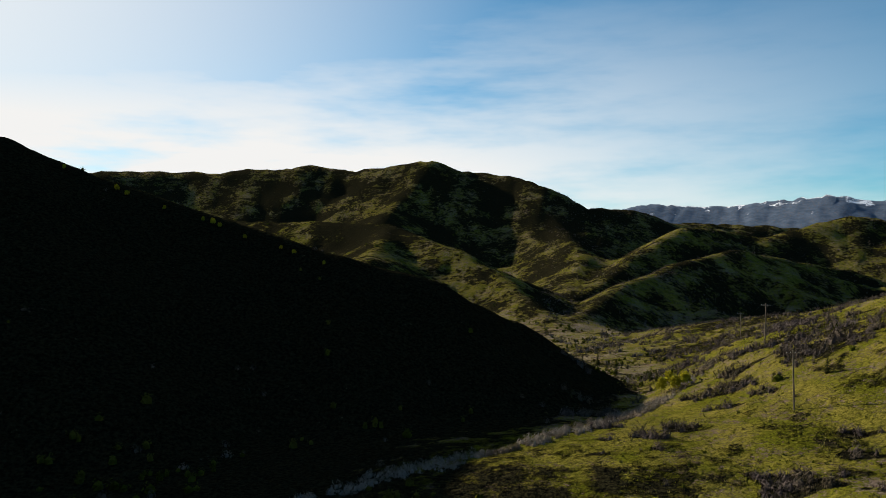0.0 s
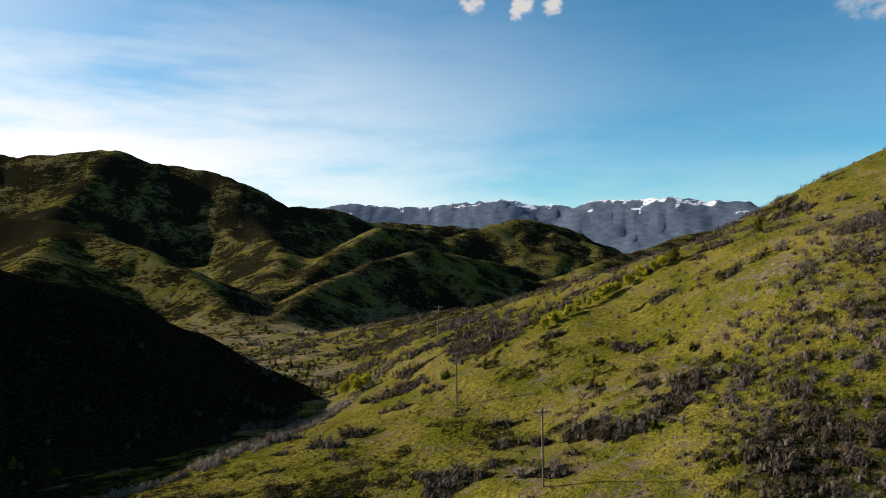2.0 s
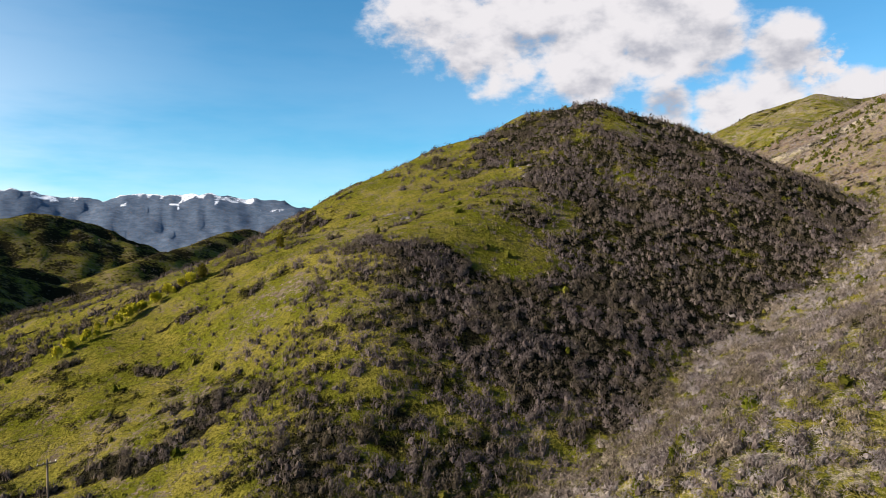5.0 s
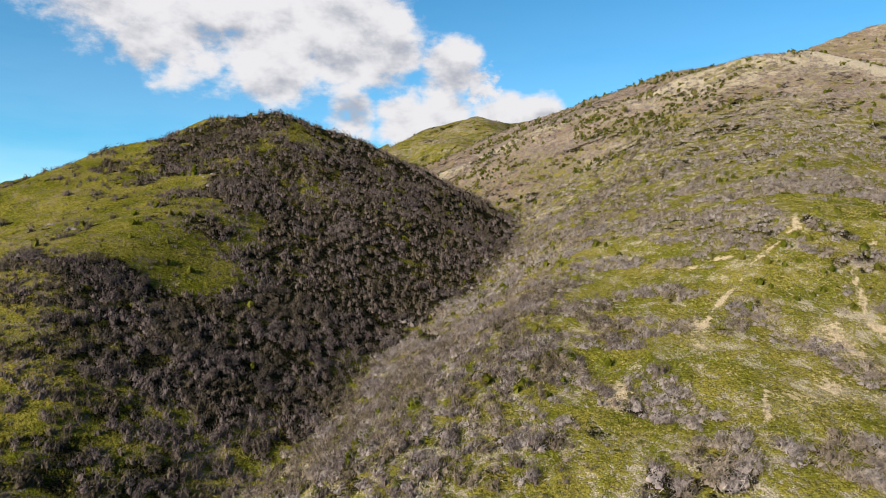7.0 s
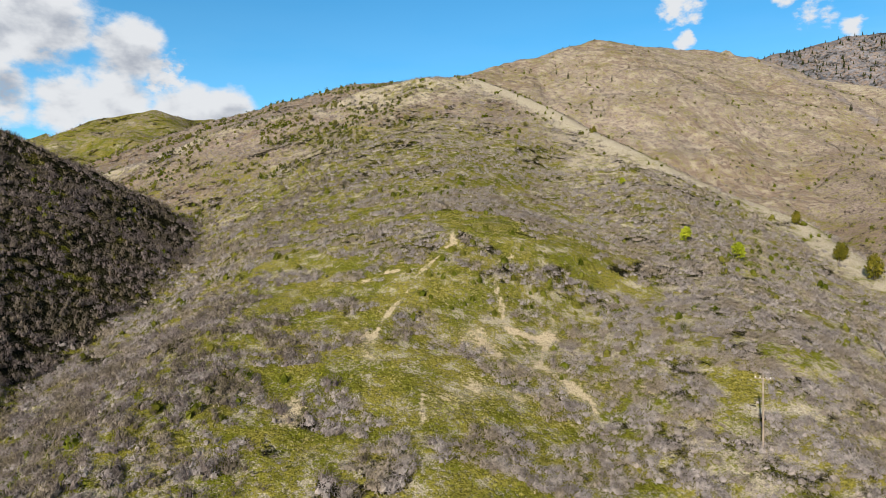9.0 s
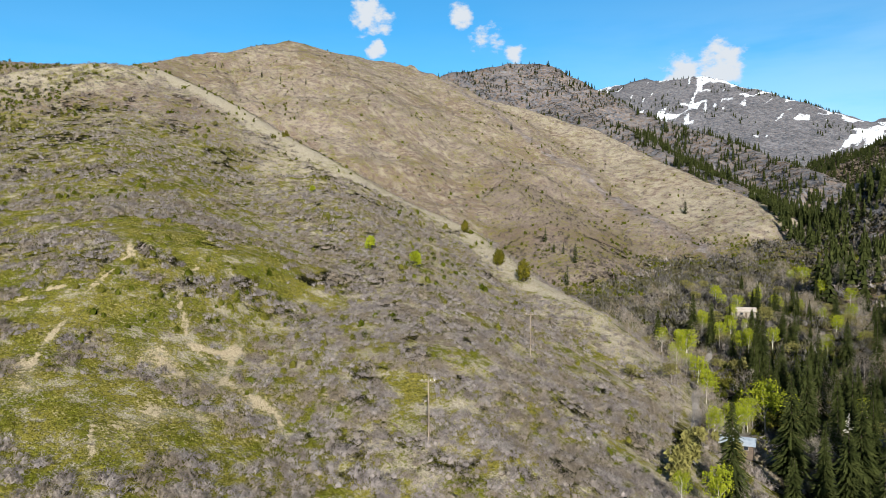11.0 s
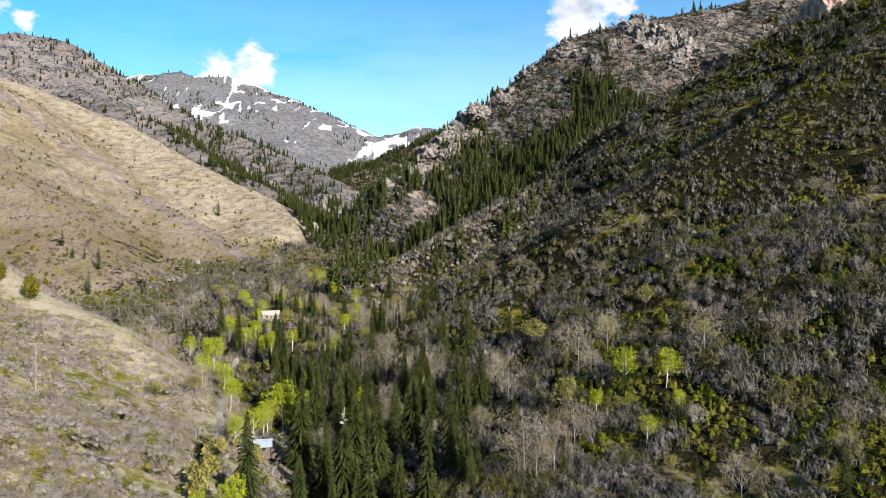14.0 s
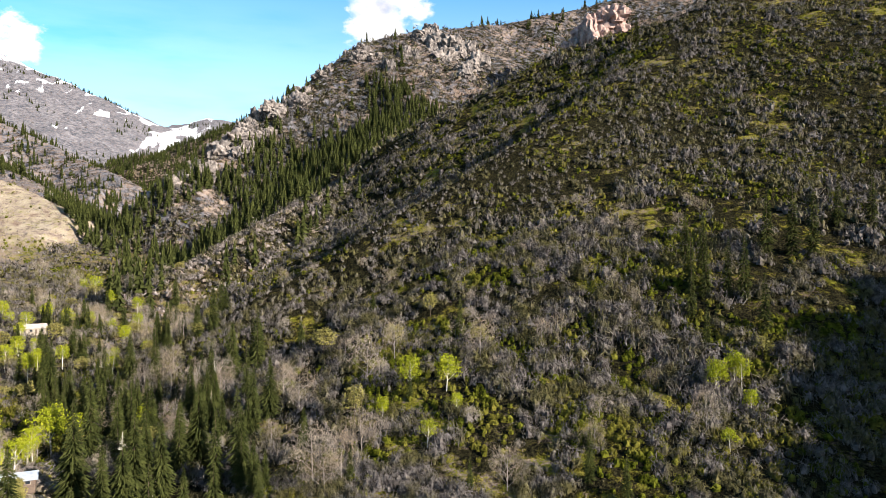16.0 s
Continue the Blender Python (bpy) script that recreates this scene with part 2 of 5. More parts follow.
HILLSIDE = ground_material()
TWIGS = plant_material("bare_twigs", (0.077, 0.066, 0.061), (0.262, 0.228, 0.214), (0.212, 0.174, 0.132))
# oak twigs: brown of their own, darkened further for grazing light on the green hill
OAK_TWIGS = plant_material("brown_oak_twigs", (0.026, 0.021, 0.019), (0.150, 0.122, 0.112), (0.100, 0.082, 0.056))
# canyon twigs: the grey scrub again, darkened for the oblique light on that side
SHADE_TWIGS = plant_material("shade_twigs", (0.020, 0.018, 0.016), (0.140, 0.126, 0.118), (0.085, 0.078, 0.034))
SCRUB_LEAF = plant_material("scrub_leaves", (0.007, 0.011, 0.001), (0.080, 0.088, 0.010), (0.105, 0.098, 0.018), 0.06)
SAGE = plant_material("sage_leaves", (0.028, 0.032, 0.008), (0.09, 0.09, 0.02), (0.13, 0.11, 0.045), 0.3)
TUSSOCK = plant_material("grass_blades", (0.05, 0.06, 0.006), (0.185, 0.180, 0.022), (0.25, 0.215, 0.08), 0.15)
NEEDLES = plant_material("fir_needles", (0.006, 0.009, 0.003), (0.044, 0.050, 0.015))
JUNIPER_LEAF = plant_material("juniper_leaves", (0.026, 0.030, 0.004), (0.135, 0.115, 0.014))
LIME_LEAF = plant_material("young_leaves", (0.08, 0.10, 0.006), (0.27, 0.29, 0.020))
OLIVE_LEAF = plant_material("leafing_twigs", (0.085, 0.080, 0.022), (0.195, 0.175, 0.060))
PALE_TWIGS = plant_material("pale_twigs", (0.13, 0.112, 0.092), (0.31, 0.268, 0.225), (0.22, 0.175, 0.125))
BARK = surface("dark_bark", (0.035, 0.026, 0.02), (0.09, 0.07, 0.055), 3.0, stretch=(1, 1, 0.2))
GREY_BARK = surface("grey_bark", (0.10, 0.09, 0.082), (0.26, 0.23, 0.205), 2.0, stretch=(1, 1, 0.4))
PALE_BARK = surface("pale_bark", (0.32, 0.29, 0.25), (0.62, 0.58, 0.52), 2.0, stretch=(1, 1, 0.4))
POLE_WOOD = surface("weathered_pole_wood", (0.10, 0.080, 0.060), (0.27, 0.22, 0.17), 4.0, stretch=(1, 1, 0.1))
STONE = surface("cliff_stone", (0.038, 0.034, 0.032), (0.215, 0.190, 0.172), 0.16, 0.9, 0.0, 0.8)
RED_STONE = surface("reddish_stone", (0.13, 0.085, 0.075), (0.34, 0.245, 0.21), 0.14, 0.9, 0.0, 0.8)
METAL_ROOF = surface("pale_metal_roof", (0.30, 0.34, 0.40), (0.44, 0.48, 0.52), 0.9, 0.4, 0.4, 0.05)
TAN_ROOF = surface("tan_roof", (0.25, 0.215, 0.18), (0.37, 0.325, 0.28), 0.8, 0.8, 0.0, 0.2)
LOG_WALL = surface("brown_wall_boards", (0.06, 0.045, 0.035), (0.13, 0.10, 0.08), 2.0, 0.8, 0.0, 0.3, (0.2, 0.2, 3))
PALE_WALL = surface("pale_wall_boards", (0.17, 0.148, 0.122), (0.25, 0.22, 0.185), 1.2, 0.8, 0.0, 0.2, (0.2, 0.2, 3))
DARK_GLASS = surface("dark_window_glass", (0.010, 0.012, 0.015), (0.02, 0.024, 0.03), 0.5, 0.08, 0.0, 0.0)
GRAVEL = surface("road_gravel", (0.17, 0.15, 0.13), (0.24, 0.215, 0.19), 0.5, 0.95, 0.0, 0.2)
INSULATOR = surface("pale_ceramic", (0.55, 0.55, 0.52), (0.7, 0.7, 0.68), 8.0, 0.3)

# ---- the land ----
# Each line is a crest or spur: its name, its shape, the fall on either side, the growth of that fall, and its way in metres.
RIDGES = [
    ("west_hill", "crest", 0.66, 0.66, 0, [(-276, -49, 120), (-234, 135, 128), (-131, 208, 133), (-100, 213, 120), (-66, 215, 109), (-31, 208, 98), (-4, 208, 91), (20, 211, 79), (41, 216, 66), (60, 220, 54)]),
    ("green_hill_shoulder", "spur", 0.1, 0.45, 0.0015, [(271, 143, 151), (208, 149, 128), (184, 156, 116), (162, 164, 102), (143, 167, 94), (116, 169, 80), (92, 171, 70), (74, 174, 63)]),
    ("green_hill_face", "spur", 0.45, 0.1, 0.0012, [(304, 100, 164), (211, 85, 128), (133, 92, 107), (113, 85, 96), (99, 76, 85), (71, 71, 73), (54, 83, 69)]),
    ("green_hill_low", "spur", 0.1, 0.12, 0.0015, [(165, 138, 106), (96, 138, 86), (64, 129, 71), (48, 124, 67), (12, 118, 64), (-9, 112, 62)]),
    ("green_hill_crest", "crest", 0.55, 0.55, 0.0005, [(295, 120, 165), (304, 96, 169), (323, 67, 161), (337, 42, 150), (349, 21, 140), (350, -1, 128)]),
    ("nose_spur", "spur", 0.15, 0.15, 0.002, [(57, -31, 66), (79, -36, 82), (129, -38, 96), (143, -50, 104), (165, -70, 118), (240, -98, 136), (412, -151, 197), (469, -169, 234)]),
    ("nose_left", "spur", 0.5, 0.1, 0.001, [(87, 9, 82), (113, -4, 90), (138, -15, 98), (198, -37, 110), (265, -58, 132), (420, -99, 183)]),
    ("nose_right", "spur", 0.6, 0.2, 0.0006, [(479, -201, 239), (387, -229, 196), (263, -233, 142), (216, -238, 125), (172, -225, 106), (132, -217, 94), (100, -202, 80), (83, -188, 72)]),
    ("nose_flank", "spur", 0.3, 0.1, 0.002, [(263, -190, 150), (180, -152, 116), (100, -107, 96), (73, -92, 85), (57, -93, 80)]),
    ("nose_back", "crest", 0.4, 0.4, 0.0005, [(520, 17, 166), (600, -32, 218), (595, -83, 234), (545, -135, 243), (486, -191, 237)]),
    ("green_knob", "crest", 0.4, 0.4, 0.0003, [(742, 110, 221), (747, 62, 239), (750, 23, 248), (780, -10, 247), (847, -78, 258)]),
    ("brown_hill", "crest", 0.55, 0.5, 0.0001, [(833, -337, 333), (901, -432, 373), (930, -588, 429), (943, -744, 436), (937, -830, 438), (860, -839, 406), (864, -827, 412), (760, -819, 350), (655, -793, 289), (531, -762, 225), (445, -723, 179), (301, -632, 124), (229, -577, 97), (194, -527, 90)]),
    ("brown_face", "spur", 0.3, 0.3, 0.0006, [(1057, -832, 447), (775, -703, 310), (574, -623, 233), (378, -514, 146), (268, -421, 101)]),
    ("brown_spur", "spur", 0.5, 0.4, 0.0003, [(962, -869, 452), (903, -999, 399), (748, -999, 349), (621, -967, 301), (516, -914, 253), (412, -856, 210), (336, -814, 179), (266, -756, 155)]),
    ("rock_hill", "spur", 0.5, 0.5, 0.0, [(1407, -1417, 609), (1354, -1468, 625), (1228, -1576, 644), (1136, -1583, 596), (1045, -1585, 541), (892, -1563, 449), (678, -1449, 362), (529, -1351, 298), (347, -1151, 228)]),
    ("rock_hill_spur", "spur", 0.5, 0.5, 0.0, [(1142, -1516, 544), (956, -1404, 435), (762, -1291, 358), (587, -1160, 269), (431, -1013, 211), (322, -895, 168)]),
    ("snow_mountain", "crest", 0.45, 0.45, 0.0, [(2658, -3504, 1033), (2434, -3664, 1078), (2286, -3758, 1096), (2196, -3812, 1126), (1810, -3901, 1091), (1614, -3879, 1006), (1329, -3775, 801), (1120, -3633, 703), (953, -3474, 590)]),
    ("snow_range", "crest", 0.4, 0.4, 0.0, [(1417, -4588, 819), (1168, -4658, 868), (887, -4721, 931), (783, -4739, 900), (578, -4769, 915), (281, -4796, 843)]),
    ("fir_ridge", "crest", 0.5, 0.5, 0.0, [(657, -2206, 381), (562, -2129, 377), (481, -2150, 415), (385, -2169, 457), (291, -2184, 502), (168, -2198, 519)]),
    ("cliff_ridge", "spur", 0.5, 0.6, 0.0002, [(185, -765, 180), (161, -853, 221), (130, -919, 266), (91, -970, 308), (39, -1019, 366), (-18, -1081, 431), (-109, -1147, 475), (-168, -1191, 494), (-268, -1276, 532), (-381, -1300, 562), (-519, -1306, 601), (-650, -1248, 594)]),
    ("cliff_face", "spur", 0.35, 0.35, 0.0005, [(-147, -1093, 402), (-96, -897, 310), (-48, -780, 243), (-6, -701, 198), (32, -619, 164)]),
    ("cliff_upper", "spur", 0.4, 0.4, 0.0005, [(-387, -928, 448), (-319, -911, 387), (-259, -867, 328), (-199, -779, 278)]),
    ("scrub_spur", "spur", 0.4, 0.5, 0.0003, [(110, -414, 100), (88, -440, 109), (57, -477, 131), (22, -521, 157), (-19, -562, 179), (-66, -599, 203), (-150, -688, 251), (-248, -767, 327)]),
    ("near_slope_crest", "spur", 0.9, 0.5, 0.0002, [(20, -308, 107), (2, -325, 116), (-33, -340, 140), (-71, -351, 161), (-138, -397, 206), (-200, -439, 247), (-258, -478, 296), (-311, -518, 338), (-426, -500, 390)]),
    ("near_slope_face", "spur", 0.05, 0.05, 0.0008, [(-258, -478, 296), (-161, -368, 184), (-82, -267, 124), (-48, -228, 95), (-18, -185, 73), (-7, -160, 68)]),
    ("near_slope_side", "spur", 0.05, 0.05, 0.0008, [(-420, -492, 360), (-320, -367, 204), (-239, -290, 131), (-176, -237, 93), (-116, -185, 68), (-99, -166, 62)]),
    ("mid_ridge", "crest", 0.2, 0.5, 0.0004, [(305, 311, 93), (281, 333, 89), (254, 366, 81), (210, 403, 65), (181, 449, 55), (158, 499, 44), (131, 558, 30), (95, 616, 24)]),
    ("north_lump", "crest", 0.5, 0.5, 0.0, [(126, 692, 29), (223, 875, 55), (332, 1000, 79), (449, 1085, 100), (552, 1126, 83), (679, 1172, 66)]),
    ("north_lump_b", "crest", 0.45, 0.45, 0.0, [(146, 891, 12), (210, 1032, 35), (327, 1210, 87), (468, 1376, 141), (600, 1487, 141), (748, 1531, 110)]),
    ("north_lump_c", "crest", 0.4, 0.4, 0.0, [(659, 1462, 122), (903, 1562, 176), (1051, 1588, 160), (1013, 1371, 98)]),
    ("north_lump_d", "crest", 0.4, 0.4, 0.0, [(760, 1060, 69), (969, 1151, 99), (1243, 1308, 138), (1418, 1417, 150)]),
    ("north_mountain", "crest", 0.5, 0.5, 0.0, [(-2161, 787, 420), (-1839, 1543, 430), (-1279, 2031, 287), (-1004, 2069, 320), (-758, 2172, 329), (-600, 2169, 338), (-407, 2162, 352), (-248, 2136, 335), (-142, 2095, 348), (-33, 2100, 359), (60, 2099, 327), (189, 2041, 315), (257, 1933, 276), (382, 1861, 213), (506, 1935, 209), (666, 2097, 183), (1064, 2151, 173)]),
    ("north_spur_a", "crest", 0.4, 0.4, 0.0, [(-33, 2100, 359), (-128, 1695, 192), (-161, 1391, 119), (-185, 1186, 102)]),
    ("north_spur_b", "crest", 0.4, 0.4, 0.0, [(271, 1678, 152), (271, 1373, 93), (210, 1131, 44), (147, 888, 24)]),
    ("north_spur_c", "crest", 0.45, 0.45, 0.0, [(-494, 1416, 164), (-346, 1253, 145), (-213, 1181, 145), (-83, 1097, 133), (5, 950, 104), (65, 847, 71), (98, 693, 35), (106, 641, 26)]),
    ("north_spur_d", "crest", 0.45, 0.45, 0.0, [(-83, 1097, 133), (-86, 896, 98), (-86, 745, 80)]),
    ("far_range", "crest", 0.35, 0.35, 0.0, [(58, 4600, 343), (1061, 4376, 330), (1235, 4331, 371), (1646, 4192, 354), (1877, 4094, 375), (2167, 3949, 405), (2369, 3831, 371), (2566, 3702, 354), (2673, 3626, 400), (2825, 3508, 397), (3002, 3359, 414), (3143, 3227, 386), (3282, 3086, 381), (3409, 2945, 328), (3586, 2888, 283)]),
    ("behind_slope", "crest", 0.8, 0.8, 0.0, [(-565, -509, 430), (-524, -367, 340), (-558, -49, 320), (-395, 144, 220)]),
    # out of view: ridge added to throw shade on the near slope's foot
    ("behind_shade_ridge", "crest", 1.0, 1.0, 0.0, [(-318, 50, 178), (-316, 24, 186), (-320, 4, 177), (-317, -14, 191), (-319, -30, 182), (-316, -48, 196), (-320, -66, 184), (-318, -82, 194), (-335, -112, 176), (-418, -152, 205), (-520, -300, 290)]),
]
CREEK = [(308, -846, 140), (234, -681, 122), (126, -346, 84), (76, -209, 60), (56, -106, 60), (25, -43, 61), (-10, 20, 61), (-14, 79, 61), (-11, 113, 61), (22, 148, 59), (54, 198, 57), (85, 298, 46), (101, 438, 35), (90, 639, 30), (78, 897, 25)]


def hash2(ix, iy, seed):
    h = (ix.astype(np.int64) * 374761393 + iy.astype(np.int64) * 668265263 + seed * 974634217) & 0xFFFFFFFF
    h = ((h ^ (h >> 13)) * 1274126177) & 0xFFFFFFFF
    return ((h ^ (h >> 16)) & 0xFFFF) / 65535.0


def value_noise(x, y, seed):
    ix, iy = np.floor(x), np.floor(y)
    fx, fy = x - ix, y - iy
    fx, fy = fx * fx * (3 - 2 * fx), fy * fy * (3 - 2 * fy)
    a, b = hash2(ix, iy, seed), hash2(ix + 1, iy, seed)
    c, d = hash2(ix, iy + 1, seed), hash2(ix + 1, iy + 1, seed)
    return (a * (1 - fx) + b * fx) * (1 - fy) + (c * (1 - fx) + d * fx) * fy * 1.0 - 0.5


def fbm(x, y, size, octaves, seed):
    total, amp = 0.0, 1.0
    for k in range(octaves):
        total = total + amp * value_noise(x / size + 17.3 * k, y / size - 9.1 * k, seed + k)
        size, amp = size * 0.5, amp * 0.5
    return total


def along(points, x, y):
    """Distance from a line of points, and the height of its nearest place."""
    best = np.full(x.shape, 1e9)
    height = np.zeros(x.shape)
    for (ax, ay, az), (bx, by, bz) in zip(points[:-1], points[1:]):
        dx, dy = bx - ax, by - ay
        t = np.clip(((x - ax) * dx + (y - ay) * dy) / (dx * dx + dy * dy + 1e-6), 0, 1)
        d = np.hypot(x - ax - t * dx, y - ay - t * dy)
        near = d < best
        best = np.where(near, d, best)
        height = np.where(near, az + t * (bz - az), height)
    return best, height


def roof(points, left, right, grow, x, y, r):
    """A hill's surface under one crest: the highest of the falls from all its stretches."""
    best = np.full(x.shape, -1e9)
    gone = np.zeros(x.shape)
    rounding = 2 + 0.008 * r
    for (ax, ay, az), (bx, by, bz) in zip(points[:-1], points[1:]):
        dx, dy = bx - ax, by - ay
        t = np.clip(((x - ax) * dx + (y - ay) * dy) / (dx * dx + dy * dy + 1e-6), 0, 1)
        ex, ey = x - ax - t * dx, y - ay - t * dy
        e = np.sqrt(ex * ex + ey * ey + rounding * rounding) - rounding
        lean = np.clip((dx * ey - dy * ex) / (math.hypot(dx, dy) + 1e-6) / (np.hypot(ex, ey) + 1e-3), -1, 1)
        h = az + t * (bz - az) - (left * (0.5 + 0.5 * lean) + right * (0.5 - 0.5 * lean)) * e - grow * e * e
        gone = np.where(h > best, e, gone)
        best = np.maximum(best, h)
    return best, gone


def apron(points, left, right, grow, x, y, r):
    """A hill's surface under a straight spur: it follows the spur's own fall, and drops to both sides."""
    p = np.array(points, float)
    ux, uy = p[-1, :2] - p[0, :2]
    length = math.hypot(ux, uy)
    ux, uy = ux / length, uy / length
    a_line, b_line = p[:, 0] * ux + p[:, 1] * uy, p[:, 1] * ux - p[:, 0] * uy
    a, b = x * ux + y * uy, y * ux - x * uy
    top, b0 = np.interp(a, a_line, p[:, 2]), np.interp(a, a_line, b_line)
    before, after = np.maximum(a_line[0] - a, 0), np.maximum(a - a_line[-1], 0)
    first = (p[1, 2] - p[0, 2]) / max(a_line[1] - a_line[0], 1)
    last = (p[-1, 2] - p[-2, 2]) / max(a_line[-1] - a_line[-2], 1)
    top = top - before * max(first, 0.45) - after * max(-last, 0.45)
    rounding = 9 + 0.006 * r
    e = np.sqrt((b - b0) ** 2 + rounding * rounding) - rounding
    lean = 0.5 + 0.5 * np.clip((b - b0) / (2 * rounding), -1, 1)
    return top - (left * lean + right * (1 - lean)) * e - grow * e * e, e + before + after


def land(x, y):
    """Height of the ground, and how much each crest has a share in it."""
    r = np.hypot(x, y)
    soft = 1.5 + 0.004 * r
    d, floor = along(CREEK, x, y)
    heights, away = [floor - 0.02 * d], [d]
    for name, shape, left, right, grow, points in RIDGES:
        h, e = (apron if shape == "spur" else roof)(points, left, right, grow, x, y, r)
        heights.append(h)
        away.append(e)
    heights = np.array(heights)
    top = heights.max(axis=0)
    share = np.exp(np.maximum((heights - top) / soft, -40))
    e = (share * np.array(away)).sum(axis=0) / share.sum(axis=0)
    z = top + soft * np.log(share.sum(axis=0)) - soft * 0.3
    quiet = 1 - 0.75 * sum(share[k + 1] for k, q in enumerate(RIDGES) if q[0].startswith(("brown", "nose_back", "nose_right", "north_mountain", "north_spur"))) / share.sum(axis=0)
    # gullies cut below the crests, and small unevenness
    z = z - np.minimum(e * 0.12, 5) * 1.3 * np.abs(fbm(x, y, 48, 3, 3)) * np.clip((z - floor) / 25, 0, 1)
    far = np.clip((r - 350) / 400, 0, 1)
    e = e * quiet
    z = z - far * np.clip(1.6 - r / 2200, 0.25, 1) * np.minimum(e * 0.26, 30) * 1.5 * np.abs(fbm(x, y, 150, 4, 21))
    z = z - np.clip((r - 1000) / 600, 0, 1) * np.minimum(e * 0.06, 30) * 1.5 * np.abs(fbm(x, y, 430, 4, 31))
    z = z - far * np.minimum(e * 0.1, 4) * 1.6 * np.abs(fbm(x, y, 62, 3, 41))
    z = z + 0.6 * fbm(x, y, 9, 2, 11) + far * 0.004 * r * fbm(x, y, 40, 3, 12)
    return z, (share / share.sum(axis=0)).astype(np.float32)


def rings(a, b, n):
    return a * np.exp(np.linspace(0, math.log(b / a), n, endpoint=False))


ring_r = np.concatenate([[0.0], rings(14, 62, 14), rings(62, 330, 205), rings(330, 1500, 115), rings(1500, 4980, 48), [4980.0]])
RINGS, SPOKES = len(ring_r), 1000
# finer on the side that the valley opens to
ang = np.radians(np.concatenate([np.linspace(-46, 228, 900, endpoint=False), np.linspace(228, 314, 100, endpoint=False)]))
grid_x, grid_y = np.outer(ring_r, np.sin(ang)), np.outer(ring_r, np.cos(ang))
grid_z, grid_share = land(grid_x, grid_y)


def ground_z(x, y):
    """Height of the ground sheet at a place, by its grid."""
    x, y = np.asarray(x, float), np.asarray(y, float)
    r = np.clip(np.hypot(x, y), ring_r[1], ring_r[-1] * 0.999)
    i = np.interp(r, ring_r, np.arange(RINGS))
    turn = (np.arctan2(x, y) - ang[0]) % (2 * np.pi)
    j = np.interp(turn, np.append(ang - ang[0], 2 * np.pi), np.arange(SPOKES + 1))
    i0, j0 = np.clip(i.astype(int), 1, RINGS - 2), np.clip(j.astype(int), 0, SPOKES - 1)
    fi, fj, j1 = i - i0, j - j0, (j0 + 1) % SPOKES
    return ((grid_z[i0, j0] * (1 - fj) + grid_z[i0, j1] * fj) * (1 - fi)
            + (grid_z[i0 + 1, j0] * (1 - fj) + grid_z[i0 + 1, j1] * fj) * fi)


def sheet(name, verts, faces):
    """A mesh from arrays of vertices and of equal-sided faces."""
    me = bpy.data.meshes.new(name)
    faces = np.asarray(faces, np.int32)
    n, k = faces.shape
    me.vertices.add(len(verts))
    me.vertices.foreach_set("co", np.asarray(verts, np.float32).ravel())
    me.loops.add(n * k)
    me.loops.foreach_set("vertex_index", faces.ravel())
    me.polygons.add(n)
    me.polygons.foreach_set("loop_start", np.arange(0, n * k, k, dtype=np.int32))
    me.update(calc_edges=True)
    return me


ii, jj = np.meshgrid(np.arange(0, RINGS - 1), np.arange(SPOKES), indexing="ij")
j2 = (jj + 1) % SPOKES
quads = np.stack([ii * SPOKES + jj, (ii + 1) * SPOKES + jj, (ii + 1) * SPOKES + j2, ii * SPOKES + j2], -1).reshape(-1, 4)
ground_me = sheet("ground", np.stack([grid_x, grid_y, grid_z], -1).reshape(-1, 3), quads)
ground_me.polygons.foreach_set("use_smooth", np.ones(len(ground_me.polygons), bool))
ground = tagged(new("ground", ground_me), "spring hillsides of green grass, dry straw and bare soil", "ground", kind="structure")

